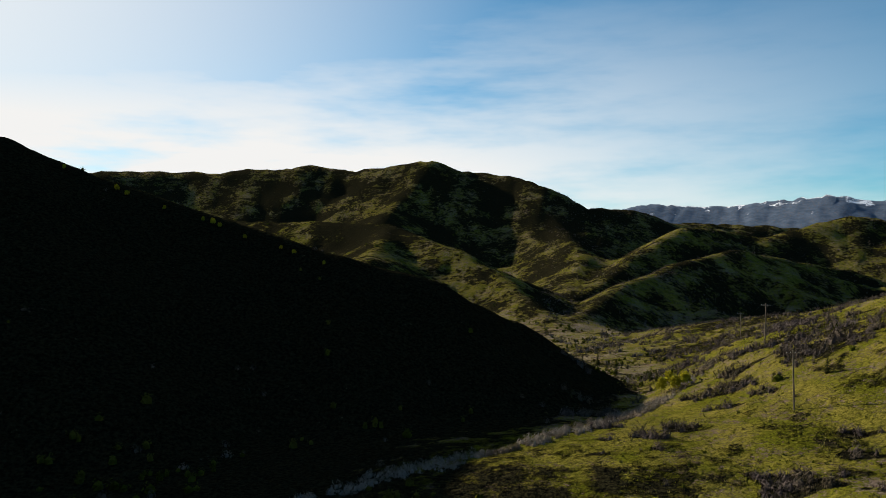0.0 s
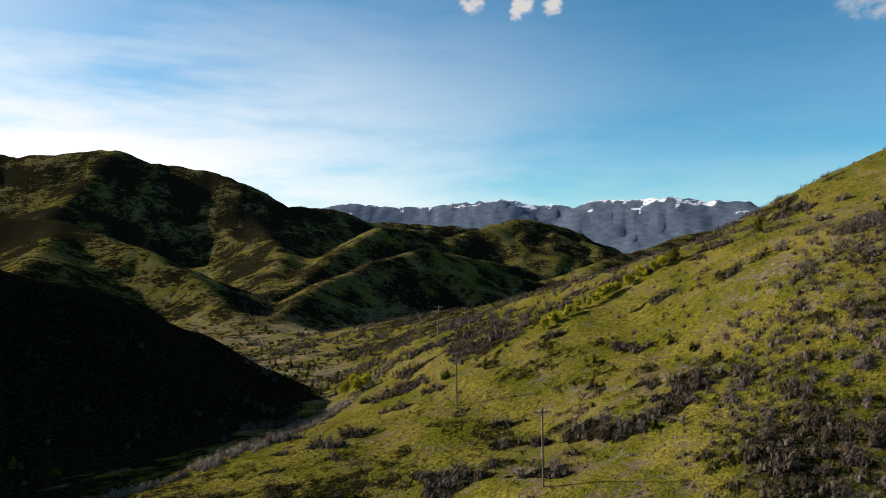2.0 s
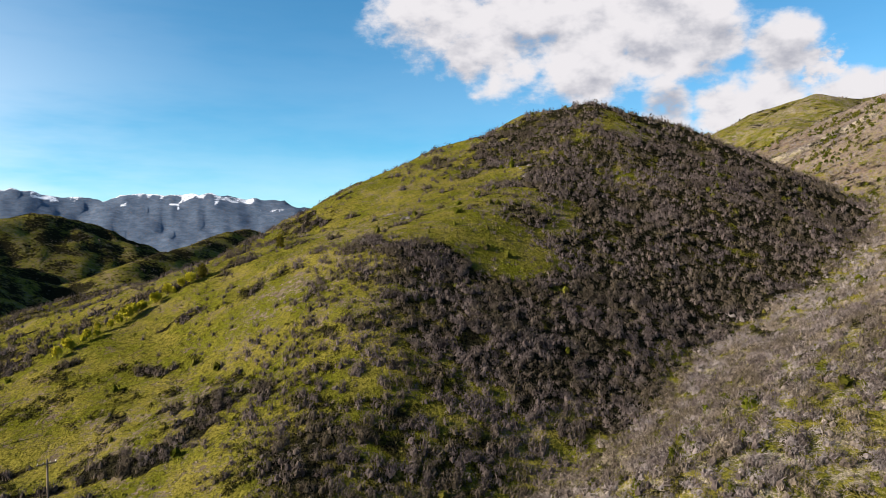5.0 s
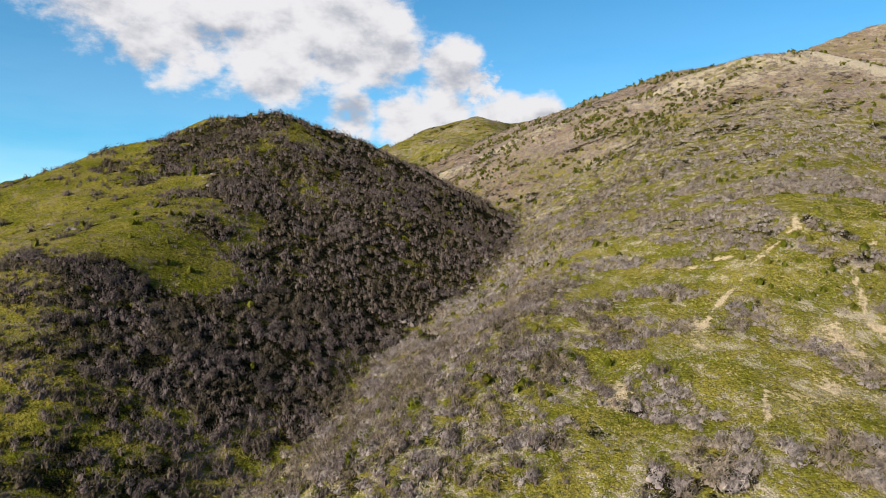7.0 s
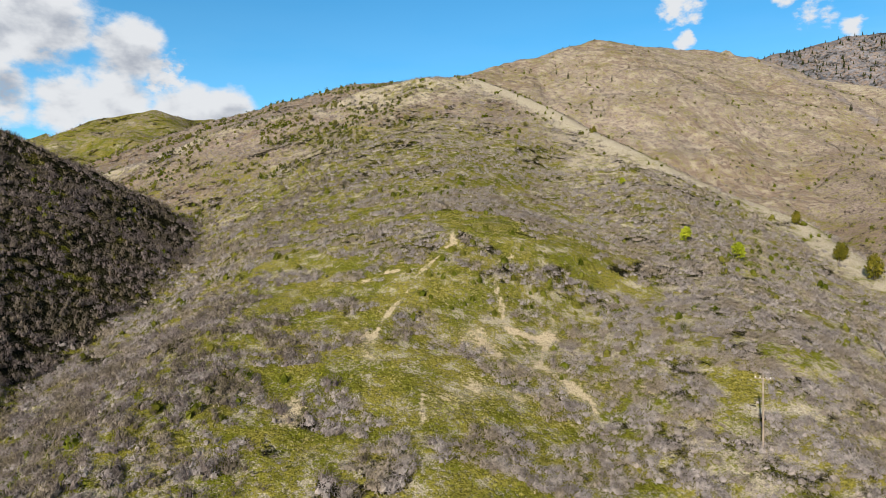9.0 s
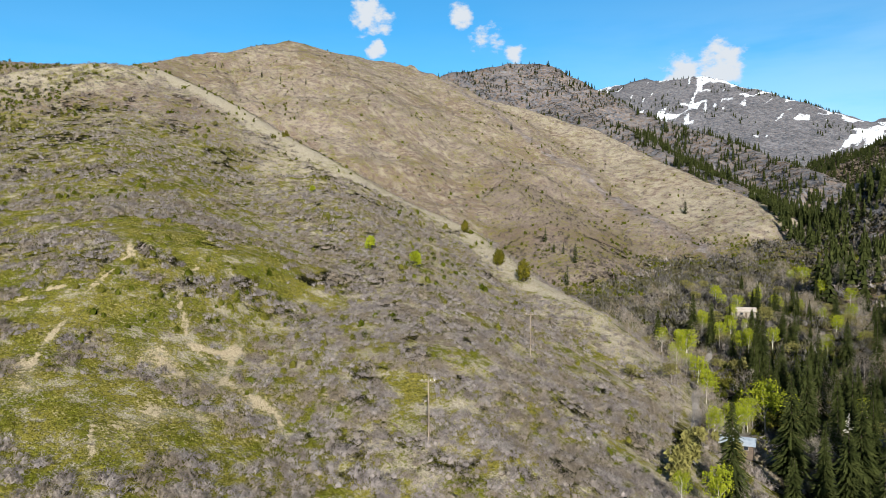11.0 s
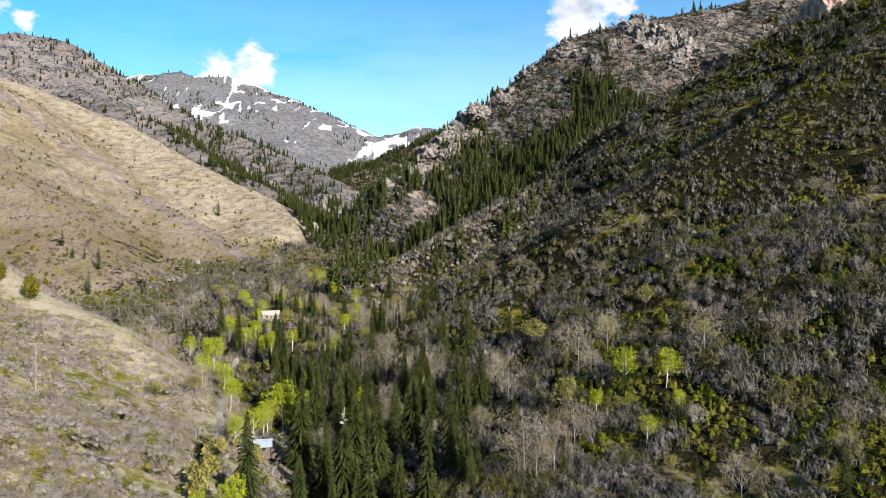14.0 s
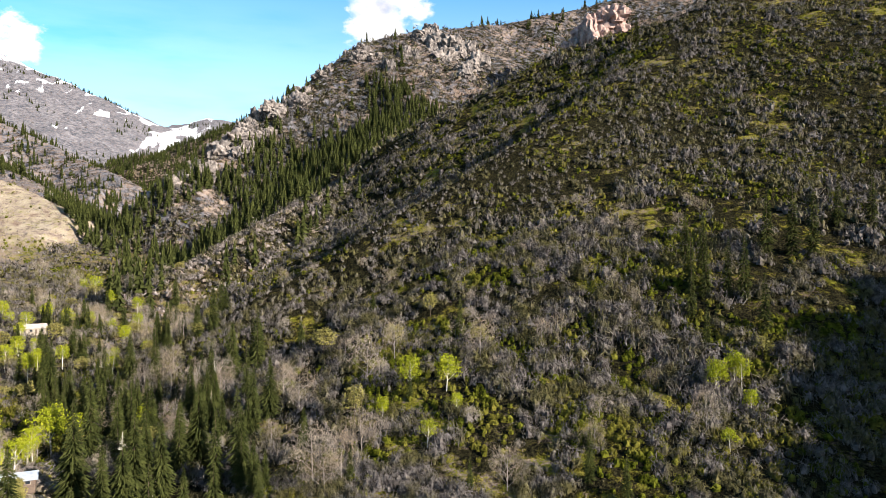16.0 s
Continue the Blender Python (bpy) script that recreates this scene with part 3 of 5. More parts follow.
# What grows where, by the crest's name: green grass, dry grass, bare soil, rock, bare scrub, leafing scrub, brush that
# also darkens for shade.
GROWTH = {
    # brush darkens the shaded west hill, floor and grazing-lit green hill in colour
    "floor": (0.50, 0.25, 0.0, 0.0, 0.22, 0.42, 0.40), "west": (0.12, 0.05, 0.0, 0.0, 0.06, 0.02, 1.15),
    "green_hill": (0.76, 0.02, 0.0, 0.0, 0.10, 0.02, 0.24), "nose": (0.54, 0.88, 0.19, 0.0, 0.43, 0.03, 0.0),
    "nose_flank": (0.56, 0.70, 0.10, 0.0, 0.90, 0.03, 0.0), "nose_right": (0.46, 0.86, 0.08, 0.0, 0.80, 0.03, 0.0),
    "nose_back": (0.56, 0.16, 0.0, 0.0, 0.95, 0.30, 0.16), "green_knob": (0.62, 0.45, 0.0, 0.0, 0.20, 0.0, 0.3),
    "brown": (0.33, 0.34, 0.02, 0.0, 0.70, 0.04, 0.0), "brown_face": (0.37, 0.15, 0.0, 0.0, 0.66, 0.04, 0.12),
    "brown_spur": (0.26, 0.46, 0.02, 0.0, 0.62, 0.04, 0.02), "rock_hill": (0.10, 0.30, 0.0, 0.52, 0.80, 0.05, 0.42),
    "snow": (0.05, 0.20, 0.0, 0.7, 0.0, 0.0, 0.42), "fir": (0.20, 0.20, 0.0, 0.1, 0.3, 0.1, 0.6),
    "cliff": (0.22, 0.04, 0.0, 0.42, 0.66, 0.12, 0.62), "scrub": (0.46, 0.06, 0.0, 0.0, 1.0, 0.12, 0.58),
    # more brush: the slope turned from the sun is darkened by colour
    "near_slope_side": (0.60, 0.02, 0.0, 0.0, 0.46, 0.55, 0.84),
    "near_slope": (0.68, 0.06, 0.0, 0.0, 0.60, 0.58, 0.64),
    "near_slope_crest": (0.66, 0.08, 0.0, 0.0, 0.86, 0.35, 0.55), "mid": (0.74, 0.20, 0.0, 0.0, 0.62, 0.0, 0.45),
    "north": (0.70, 0.06, 0.0, 0.0, 0.56, 0.02, 0.44), "north_mountain": (0.62, 0.0, 0.0, 0.0, 0.60, 0.02, 0.56),
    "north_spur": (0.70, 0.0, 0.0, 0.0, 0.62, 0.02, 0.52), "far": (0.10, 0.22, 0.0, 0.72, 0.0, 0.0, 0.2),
    "behind": (0.40, 0.30, 0.0, 0.0, 0.2, 0.0, 0.3),
}


def growth_of(name):
    keys = sorted((k for k in GROWTH if name.startswith(k)), key=len)
    return GROWTH[keys[-1]]


GROWTH_TABLE = np.array([GROWTH["floor"]] + [growth_of(q[0]) for q in RIDGES], np.float32)
NAMES = ["floor"] + [q[0] for q in RIDGES]


def growth(share):
    return np.tensordot(GROWTH_TABLE.T, share, axes=1)


def share_of(share, *starts):
    return sum(share[i] for i, n in enumerate(NAMES) if n.startswith(starts))


def smooth(a, b, v):
    t = np.clip((v - a) / (b - a), 0, 1)
    return t * t * (3 - 2 * t)

# ---- where the single things stand: x, y and, for trees, height ----
FIRS = [(55, -184, 26), (59, -207, 29), (38, -168, 23), (38, -177, 25), (41, -163, 22), (27, -215, 15), (12, -176, 20), (28, -150, 17), (26, -149, 15), (46, -221, 19), (37, -233, 20), (101, -271, 12), (10, -218, 19), (19, -262, 17), (29, -230, 19), (136, -299, 21), (125, -293, 20), (131, -356, 17), (104, -313, 13), (144, -283, 17), (74, -260, 15), (-2, -193, 11)]
FIRS_SLOPE = [(-134, -236, 15), (-127, -218, 15), (-136, -227, 16), (-130, -213, 15), (-137, -212, 16), (-141, -209, 17), (-161, -229, 20), (-170, -228, 20), (-176, -225, 19), (-201, -246, 15), (-122, -207, 14), (-139, -194, 15), (-120, -193, 11), (-211, -470, 19), (-211, -241, 18), (-51, -229, 11), (-32, -201, 7), (-15, -168, 7), (28, -259, 15), (-23, -271, 10), (4, -264, 12), (47, -350, 16), (19, -257, 17), (21, -260, 15), (49, -350, 16), (-71, -155, 10), (-43, -158, 7), (-77, -147, 9)]
FIRS_HILL = [(335, -454, 13), (286, -425, 16), (270, -393, 15), (305, -437, 9), (313, -436, 9), (243, -409, 9), (640, -775, 10), (442, -717, 12), (498, -719, 7), (581, -790, 6), (364, -746, 18), (846, -438, 6), (833, -471, 9), (802, -471, 11), (770, -479, 7), (769, -495, 6), (753, -505, 9), (640, -773, 10), (271, -64, 4)]
JUNIPERS = [(166, -219, 9), (213, -235, 6), (182, -224, 6), (361, -234, 4), (125, 135, 4), (147, 130, 4), (181, -221, 7)]
SMALL_CONIFERS = [(74, 372, 6), (77, 349, 8), (77, 312, 7), (64, 216, 5), (63, 207, 4), (75, 137, 4), (76, 326, 5), (75, 395, 5)]
ASPENS = [(75, -221, 16), (77, -213, 12), (71, -178, 9), (70, -186, 11), (123, -267, 14), (122, -294, 12), (92, -218, 11), (139, -277, 11), (121, -303, 12), (137, -347, 11), (110, -294, 10), (47, -113, 7), (46, -125, 9), (140, -445, 13), (151, -456, 9), (-32, -202, 13), (-43, -201, 11), (-44, -188, 7), (-24, -194, 7), (-35, -178, 8), (-115, -178, 10), (-122, -177, 10), (-120, -169, 7), (-108, -158, 6), (-121, -179, 10)]
LEAFING_TREES = [(-16, -196, 12), (-43, -247, 9), (-56, -221, 7), (-5, -250, 11), (-133, -185, 7), (117, -329, 11), (-29, -235, 10)]
BARE_TREES = [(154, -453, 15), (193, -497, 15), (29, -241, 16), (34, -240, 16), (47, -140, 7), (-6, -170, 14), (1, -216, 14), (-18, -182, 12), (-20, -220, 15), (-13, -168, 13), (-9, -164, 10), (7, -230, 11), (-55, -212, 15), (49, -256, 13), (-52, -158, 11), (-105, -164, 13), (39, -255, 11), (7, -197, 8), (-29, -227, 15), (-75, -213, 9)]
POLES = [(64, 128), (57, 85), (77, -85), (98, -138), (214, -340)] + [(82, 179), (97, 229), (113, 281)]
ROCKS = [(215, 87), (228, 96), (228, 101), (166, 103), (171, 111), (166, 101), (136, 94), (136, 91), (137, 96), (254, 91)]
CABIN = (67, -182)
HOUSE = (133, -347)
YELLOW_LINE = [(92, 140), (99, 139), (110, 141), (119, 141), (123, 134)]
ROAD = [(95, -216), (81, -187), (69, -159), (61, -142)]
TRAIL_A = [(127, -39), (134, -43), (142, -50), (148, -54), (156, -63), (160, -68), (171, -72)]
TRAIL_B = [(160, -68), (154, -70), (151, -73), (153, -80), (157, -91)]
TRAIL_C = [(144, -72), (135, -70), (130, -68), (128, -69), (126, -74), (130, -80), (134, -81)]
TRAIL_D = [(130, -68), (123, -69), (118, -69), (108, -70), (100, -71), (96, -69)]
TRAIL_E = [(129, -80), (123, -74), (115, -68)]
TRAIL_F = [(148, -54), (153, -51), (153, -46), (152, -43)]
TRAIL_G = [(106, -42), (99, -40), (93, -37), (90, -37)]
BARE_SPOTS = [(128, -38, 2.5), (124, -37, 2.5), (120, -37, 2), (128, -60, 2.5), (124, -60, 3), (120, -61, 2), (104, -47, 3.5), (107, -52, 3), (115, -66, 3.5), (108, -22, 2), (104, -21, 2.5), (138, -13, 2.5), (113, -4, 3), (105, -69, 4), (125, -75, 3), (129, -69, 2), (100, -44, 2.5), (83, -112, 4), (78, -102, 3), (98, -82, 2.5), (98, -1, 2.5), (99, -7, 2), (150, -78, 2.5), (162, -69, 2), (105, -59, 3), (462, -63, 6), (386, -51, 5)]
FOLD = [(76, 142), (84, 142), (92, 140), (99, 139), (110, 141), (119, 141), (123, 134), (138, 134)]
BANK = [(-24, 107), (-14, 113), (0, 121), (16, 131), (28, 141), (42, 159), (58, 175), (72, 192)]
CREST_BUSHES = [(-111, 206, 1.5), (-96, 207, 2), (-93, 207, 1.5), (-82, 207, 1.5), (-71, 208, 1.5), (-68, 208, 2), (-66, 208, 1.5), (-58, 206, 1.5), (-47, 204, 1.3), (-43, 203, 1.5), (-34, 201, 1.5)]
YOUNG_BUSHES = [(242, -173, 3), (178, -153, 5), (161, -158, 5)]
OLIVE_BUSHES = [(375, -94, 4), (350, -81, 3), (415, -78, 4), (451, -80, 4), (400, -129, 4), (511, -111, 4), (504, -65, 4), (320, -46, 3), (368, -192, 3), (408, -157, 3), (385, -100, 3), (431, -92, 4), (440, -120, 4), (470, -100, 4), (340, -60, 3), (460, -60, 3)]
BANK_TREES = [(64, -150, 5), (60, -143, 5), (66, -157, 5), (58, -134, 6), (62, -171, 4), (65, -176, 4), (70, -176, 3), (55, -128, 5), (68, -163, 4)]
WILLOWS = [(57, 183, 4), (59, 178, 4), (61, 189, 4), (61, 177, 4)]
CRAGS = [(179, -771, 9), (174, -790, 10), (168, -815, 11), (159, -844, 12), (147, -870, 12), (134, -903, 12), (119, -925, 12), (103, -948, 14), (85, -955, 15), (65, -952, 13), (122, -869, 10), (100, -893, 10), (148, -824, 9), (52, -983, 11), (26, -1019, 10), (-18, -1060, 11), (-42, -1040, 9)]
CLIFFS = [(-154, -1071, 14), (-170, -1048, 15), (-179, -1027, 12), (-123, -1115, 12), (-65, -999, 9), (-88, -1047, 10), (-306, -935, 16), (-325, -929, 18), (-347, -932, 20), (-369, -935, 20), (-261, -897, 13), (-285, -911, 13), (-137, -1083, 10)]

# ---- ground cover on the sheet ----
def trail_near(x, y, lines):
    best = np.full(x.shape, 1e9)
    for line in lines:
        d, _ = along([(a, b, 0) for a, b in line], x, y)
        best = np.minimum(best, d)
    return best


TRAILS = (TRAIL_A, TRAIL_B, TRAIL_C, TRAIL_D, TRAIL_E, TRAIL_F, TRAIL_G)

def scrub_cover(x, y):
    """How thick the bare scrub and the leafing scrub stand, 0 to 1."""
    z, share = land(x, y)
    g = growth(share)
    r, b = np.hypot(x, y), np.degrees(np.arctan2(x, y)) % 360
    clump = fbm(x, y, 26, 4, 61)
    green = share_of(share, "green_hill")
    # the green hill's shaded side and foot are overgrown, its open face is grass
    side = smooth(55, 73, b + 18 * clump + 16 * fbm(x, y, 9, 3, 66)) * (b < 120) + 0.84 * smooth(-112, -90, -z + 18 * clump + 26 * fbm(x, y + 0.5 * x, 9, 3, 67)) * smooth(39, 52, b) * (b < 120)
    upper = smooth(46, 60, b) * (b < 120) * smooth(0.12, 0.3, clump) * 0.7
    spot = fbm(x + 0.4 * y, y, 7.5, 3, 62)
    # on the open nose the bushes stand in rows along the slope
    nose_open = share_of(share, "nose_spur", "nose_left", "nose_flank")
    spot = np.where((nose_open > 0.5) & (r < 260), 1.25 * fbm(b * 1.6, r, 7.0, 2, 63), spot)
    bare = smooth(-0.02, 0.05, 0.35 * clump + 0.9 * spot + 0.75 * (g[4] - 0.5)) * 0.97
    bare = np.where(b < 120, np.maximum(bare, green * 0.94 * np.maximum(np.clip(side, 0, 1), upper)), bare)
    # behind the willow line the shoulder is rough with scrub
    wx, wy = np.array(FOLD).T
    beyond = smooth(1, 7, y - np.interp(x, wx, wy)) * (b < 48) * (x > 60) * (x < 190) * green
    bare = np.maximum(bare, beyond * smooth(-0.12, 0.12, fbm(x, y, 12, 3, 68)) * 0.5)
    # the gully between the two near hills
    gx, _ = along([(80, 22, 0), (161, 9, 0), (230, 2, 0), (297, -16, 0), (420, 10, 0)], x, y)
    bare = np.maximum(bare, 0.98 * (1 - smooth(12, 36, gx + 12 * clump)))
    # its far flank grows thicker towards the top
    nose = share_of(share, "nose")
    bare = np.maximum(bare, nose * smooth(190, 300, r + 60 * clump) * 0.85)
    # the dry crest of the flank is open
    crest, _ = along([q for q in RIDGES if q[0] == "nose_right"][0][5], x, y)
    bare = bare * np.maximum(smooth(2, 13, crest + 8 * spot), 1 - smooth(228, 262, r))
    trail = trail_near(x, y, TRAILS)
    bare = bare * smooth(0.8, 2.2, trail) * (1 - 0.35 * np.exp(-((x - 125) ** 2 + (y + 68) ** 2) / 500))
    bare = np.maximum(bare, 0.6 * share[0] * smooth(250, 300, r) * (b > 140) * (b < 200))
    # along the lower creek only the willow brush stands
    bare = bare * np.where((b < 60) | (b > 300), 1 - 0.85 * share[0], 1) * np.where((b > 300) | (b < 8), 0.1, 1)
    leaf = g[5] * np.where((b < 60) | (b > 300), 0.15, 1) * smooth(-0.12, 0.25, fbm(x, y, 30, 3, 64)) * 2.2
    return np.clip(bare, 0, 1), np.clip(leaf, 0, 1), share



grown = growth(grid_share)
grid_r = np.hypot(grid_x, grid_y)
bearing = np.degrees(np.arctan2(grid_x, grid_y)) % 360
trail_d = trail_near(grid_x, grid_y, TRAILS) + 0.8 * fbm(grid_x, grid_y, 5, 3, 77)
bare_soil = grown[2] + 0.42 * (1 - smooth(0.0, 0.75, trail_d))
# worn ground where the trails meet
worn = np.exp(-((grid_x - 125) ** 2 + (grid_y + 68) ** 2) / 420) * 0.12
for px, py, pr in BARE_SPOTS:
    worn = worn + 0.33 * np.exp(-((grid_x - px) ** 2 + (grid_y - py) ** 2) / (pr * pr))
bare_soil = bare_soil + worn * (0.65 + 1.6 * np.abs(fbm(grid_x, grid_y, 7, 3, 78)))
crest_snow = share_of(grid_share, "snow_mountain") * smooth(0.10, 0.20, 0.6 * fbm(grid_x, grid_y, 260, 3, 51) + 0.9 * fbm(grid_x * 1.6, grid_y * 0.45, 70, 4, 54) + 0.0006 * (grid_z - 850)) * 0.54
range_snow = share_of(grid_share, "snow_range") * smooth(-0.12, 0.12, fbm(grid_x, grid_y, 160, 5, 53)) * 0.54
far_snow = share_of(grid_share, "far_range") * smooth(322, 385, grid_z + 190 * fbm(grid_x * 1.5, grid_y * 0.8, 80, 4, 52)) * 0.52
rim, _ = along([q for q in RIDGES if q[0] == "nose_right"][0][5], grid_x, grid_y)
straw = 0.75 * np.exp(-(rim / (6 + 12 * fbm(grid_x, grid_y, 18, 3, 79))) ** 2) * smooth(222, 262, grid_r)
cover = np.stack([grown[0] - 0.40 * straw + 0.15 * share_of(grid_share, "nose_spur", "nose_left") - 0.25 * smooth(330, 480, grid_r) * share_of(grid_share, "nose"),
                  grown[1] + 0.45 * straw, bare_soil, crest_snow + range_snow + far_snow], -1)
layer = ground_me.attributes.new("cover", "FLOAT_COLOR", "POINT")
layer.data.foreach_set("color", cover.reshape(-1, 4).astype(np.float32).ravel())
layer = ground_me.attributes.new("stone", "FLOAT", "POINT")
scree, _ = along([q for q in RIDGES if q[0] == "brown_hill"][0][5][4:], grid_x, grid_y)
scree = np.exp(-(scree / 13) ** 2) * smooth(250, 400, grid_r)
layer.data.foreach_set("value", (grown[3] + 0.6 * scree).astype(np.float32).ravel())
# dark colour under the thickets: leaf litter, and shade painted between the bushes
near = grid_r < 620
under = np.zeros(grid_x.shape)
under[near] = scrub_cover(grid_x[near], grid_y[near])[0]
# haze tint in the stone: full on the far range, part on nearer grey rock
layer = ground_me.attributes.new("haze_slate", "FLOAT", "POINT")
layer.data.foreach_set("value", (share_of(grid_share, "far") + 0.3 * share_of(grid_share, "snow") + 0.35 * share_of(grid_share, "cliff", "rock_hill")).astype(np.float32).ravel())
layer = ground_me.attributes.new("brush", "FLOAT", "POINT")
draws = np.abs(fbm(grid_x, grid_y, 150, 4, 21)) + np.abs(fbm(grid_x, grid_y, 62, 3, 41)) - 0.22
# canyon bottom and the floor below the west hill: shade painted as darker ground
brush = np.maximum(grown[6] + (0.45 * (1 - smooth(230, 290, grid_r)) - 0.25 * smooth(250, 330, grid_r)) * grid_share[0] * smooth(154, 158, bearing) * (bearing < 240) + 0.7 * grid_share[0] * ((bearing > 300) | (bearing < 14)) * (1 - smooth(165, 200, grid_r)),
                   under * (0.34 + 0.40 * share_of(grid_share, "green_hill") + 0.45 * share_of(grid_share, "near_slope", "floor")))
# north and middle hills coloured darker where the gullies cut
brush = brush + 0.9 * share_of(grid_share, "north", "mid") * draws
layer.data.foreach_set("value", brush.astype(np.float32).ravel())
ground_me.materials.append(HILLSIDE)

# ---- growth in the mass: scrub, sage, tussocks, far firs ----
dice = np.random.default_rng(7)


def spikes(bases, tips, widths, rng):
    """Thin upright triangles from bases to tips."""
    n = len(bases)
    way = tips - bases
    side = np.cross(way, rng.normal(size=(n, 3)))
    side = side / (np.linalg.norm(side, axis=1, keepdims=True) + 1e-9) * widths[:, None] * 0.5
    return np.stack([bases - side, bases + side, tips], 1)


def mound(rng, sides, rows):
    """The close-grown heart of a bush, one metre high and as wide: a lumpy dome."""
    ring = []
    for r, z in rows:
        a = np.arange(sides) * 2 * np.pi / sides + rng.uniform(0, 1)
        k = r * rng.uniform(0.78, 1.2, sides)
        ring.append(np.stack([np.cos(a) * k, np.sin(a) * k, z + rng.uniform(-0.07, 0.07, sides)], 1))
    top, out = np.array([rng.uniform(-0.1, 0.1), rng.uniform(-0.1, 0.1), 0.86]), []
    for k in range(sides):
        n = (k + 1) % sides
        for lo, hi in zip(ring[:-1], ring[1:]):
            out += [(lo[k], lo[n], hi[n]), (lo[k], hi[n], hi[k])]
        out.append((ring[-1][k], ring[-1][n], top))
    return np.array(out)


def shards(count, width, length, rng):
    """Twig sprays over a dome, one metre high and as wide: slim upright slivers that face outward."""
    v = rng.normal(size=(count, 3))
    v[:, 2] = np.abs(v[:, 2]) * 0.9 + 0.05
    v /= np.linalg.norm(v, axis=1, keepdims=True)
    lump = 0.82 + 0.20 * np.sin(v[:, :1] * 5 + rng.uniform(0, 6)) * np.sin(v[:, 1:2] * 5 + rng.uniform(0, 6))
    c = v * np.array([0.56, 0.56, 0.95]) * lump * rng.uniform(0.80, 1.10, (count, 1))
    n = v + 0.55 * rng.normal(size=(count, 3))
    n /= np.linalg.norm(n, axis=1, keepdims=True)
    way = np.array([0, 0, 0.9]) + 0.8 * v + 0.35 * rng.normal(size=(count, 3))
    way -= n * (way * n).sum(1, keepdims=True)
    way *= length * rng.uniform(0.6, 1.3, (count, 1)) / (np.linalg.norm(way, axis=1, keepdims=True) + 1e-6)
    side = np.cross(n, way)
    side *= width * 0.5 / (np.linalg.norm(side, axis=1, keepdims=True) + 1e-9)
    return np.stack([c - side - way * 0.5, c + side - way * 0.5, c + way * 0.6], 1)


def bush(rng, count, width, length, sides=5, rows=((0.42, -0.06), (0.33, 0.52))):
    """A leafless bush: its heart, and twig sprays standing out all over it."""
    return np.concatenate([mound(rng, sides, rows) * 0.50, shards(count, width, length, rng)])


def grey_tree(rng, count, width, length, stems):
    """A young leafless tree one metre high: pale stems, and a loose crown of upright sprays."""
    out = shards(count, width, length, rng) * np.array([0.95, 0.95, 0.80]) + np.array([0, 0, 0.14])
    heart = mound(rng, 5, ((0.30, 0.08), (0.33, 0.42))) * np.array([0.6, 0.6, 0.7])
    a = rng.uniform(0, 2 * np.pi, stems)
    foot = np.stack([np.cos(a) * 0.10, np.sin(a) * 0.10, np.full(stems, -0.05)], 1)
    tip = np.stack([np.cos(a) * 0.38, np.sin(a) * 0.38, rng.uniform(0.75, 1.0, stems)], 1)
    return np.concatenate([out, heart, spikes(foot, tip, np.full(stems, width * 0.8), rng)])


def tuft_of(blades, width, rng):
    """A grass tussock: a few blades from one root."""
    a, lean = rng.uniform(0, 2 * np.pi, blades), rng.uniform(0.05, 0.7, blades)
    base = np.stack([np.cos(a) * 0.10, np.sin(a) * 0.10, np.full(blades, -0.05)], 1)
    tip = base + np.stack([np.cos(a) * np.sin(lean), np.sin(a) * np.sin(lean), np.cos(lean)], 1) * rng.uniform(0.5, 0.75, (blades, 1))
    return spikes(base, tip, np.full(blades, width), rng)


def leaf_mass(count, size, rng, low=0.0, tall=1.0, wide=0.5):
    """Loose leaf sprays through an uneven mound."""
    v = rng.normal(size=(count, 3))
    v /= np.linalg.norm(v, axis=1, keepdims=True)
    c = v * rng.uniform(0.55, 1.0, (count, 1)) * np.array([wide, wide, (tall - low) / 2]) + np.array([0, 0, (tall + low) / 2])
    c = c + 0.12 * wide * np.sin(c * 7 + rng.uniform(0, 6, 3))
    p, q = rng.normal(size=(count, 3)), rng.normal(size=(count, 3))
    p *= size / np.linalg.norm(p, axis=1, keepdims=True)
    q *= size / np.linalg.norm(q, axis=1, keepdims=True)
    return np.stack([c - p * 0.5, c + p * 0.5, c + q], 1)


def fir_mass(tiers, per, rng):
    """A small fir, one metre high: a spire of drooping sprays."""
    out = []
    for k in range(tiers):
        z = 0.08 + 0.87 * k / tiers
        r = 0.135 * (1 - k / tiers) ** 0.8 + 0.010
        a = rng.uniform(0, 6.3) + np.arange(per) * 2 * np.pi / per
        r = r * rng.uniform(0.7, 1.15, per)
        tip = np.stack([np.cos(a) * r, np.sin(a) * r, np.full(per, z - 0.03)], 1)
        s = np.stack([-np.sin(a), np.cos(a), np.zeros(per)], 1) * (r * 0.72)[:, None]
        top = np.tile([0, 0, z + 0.8 / tiers + 0.03], (per, 1))
        out.append(np.stack([tip - s, tip + s, top], 1))
    return np.concatenate(out)


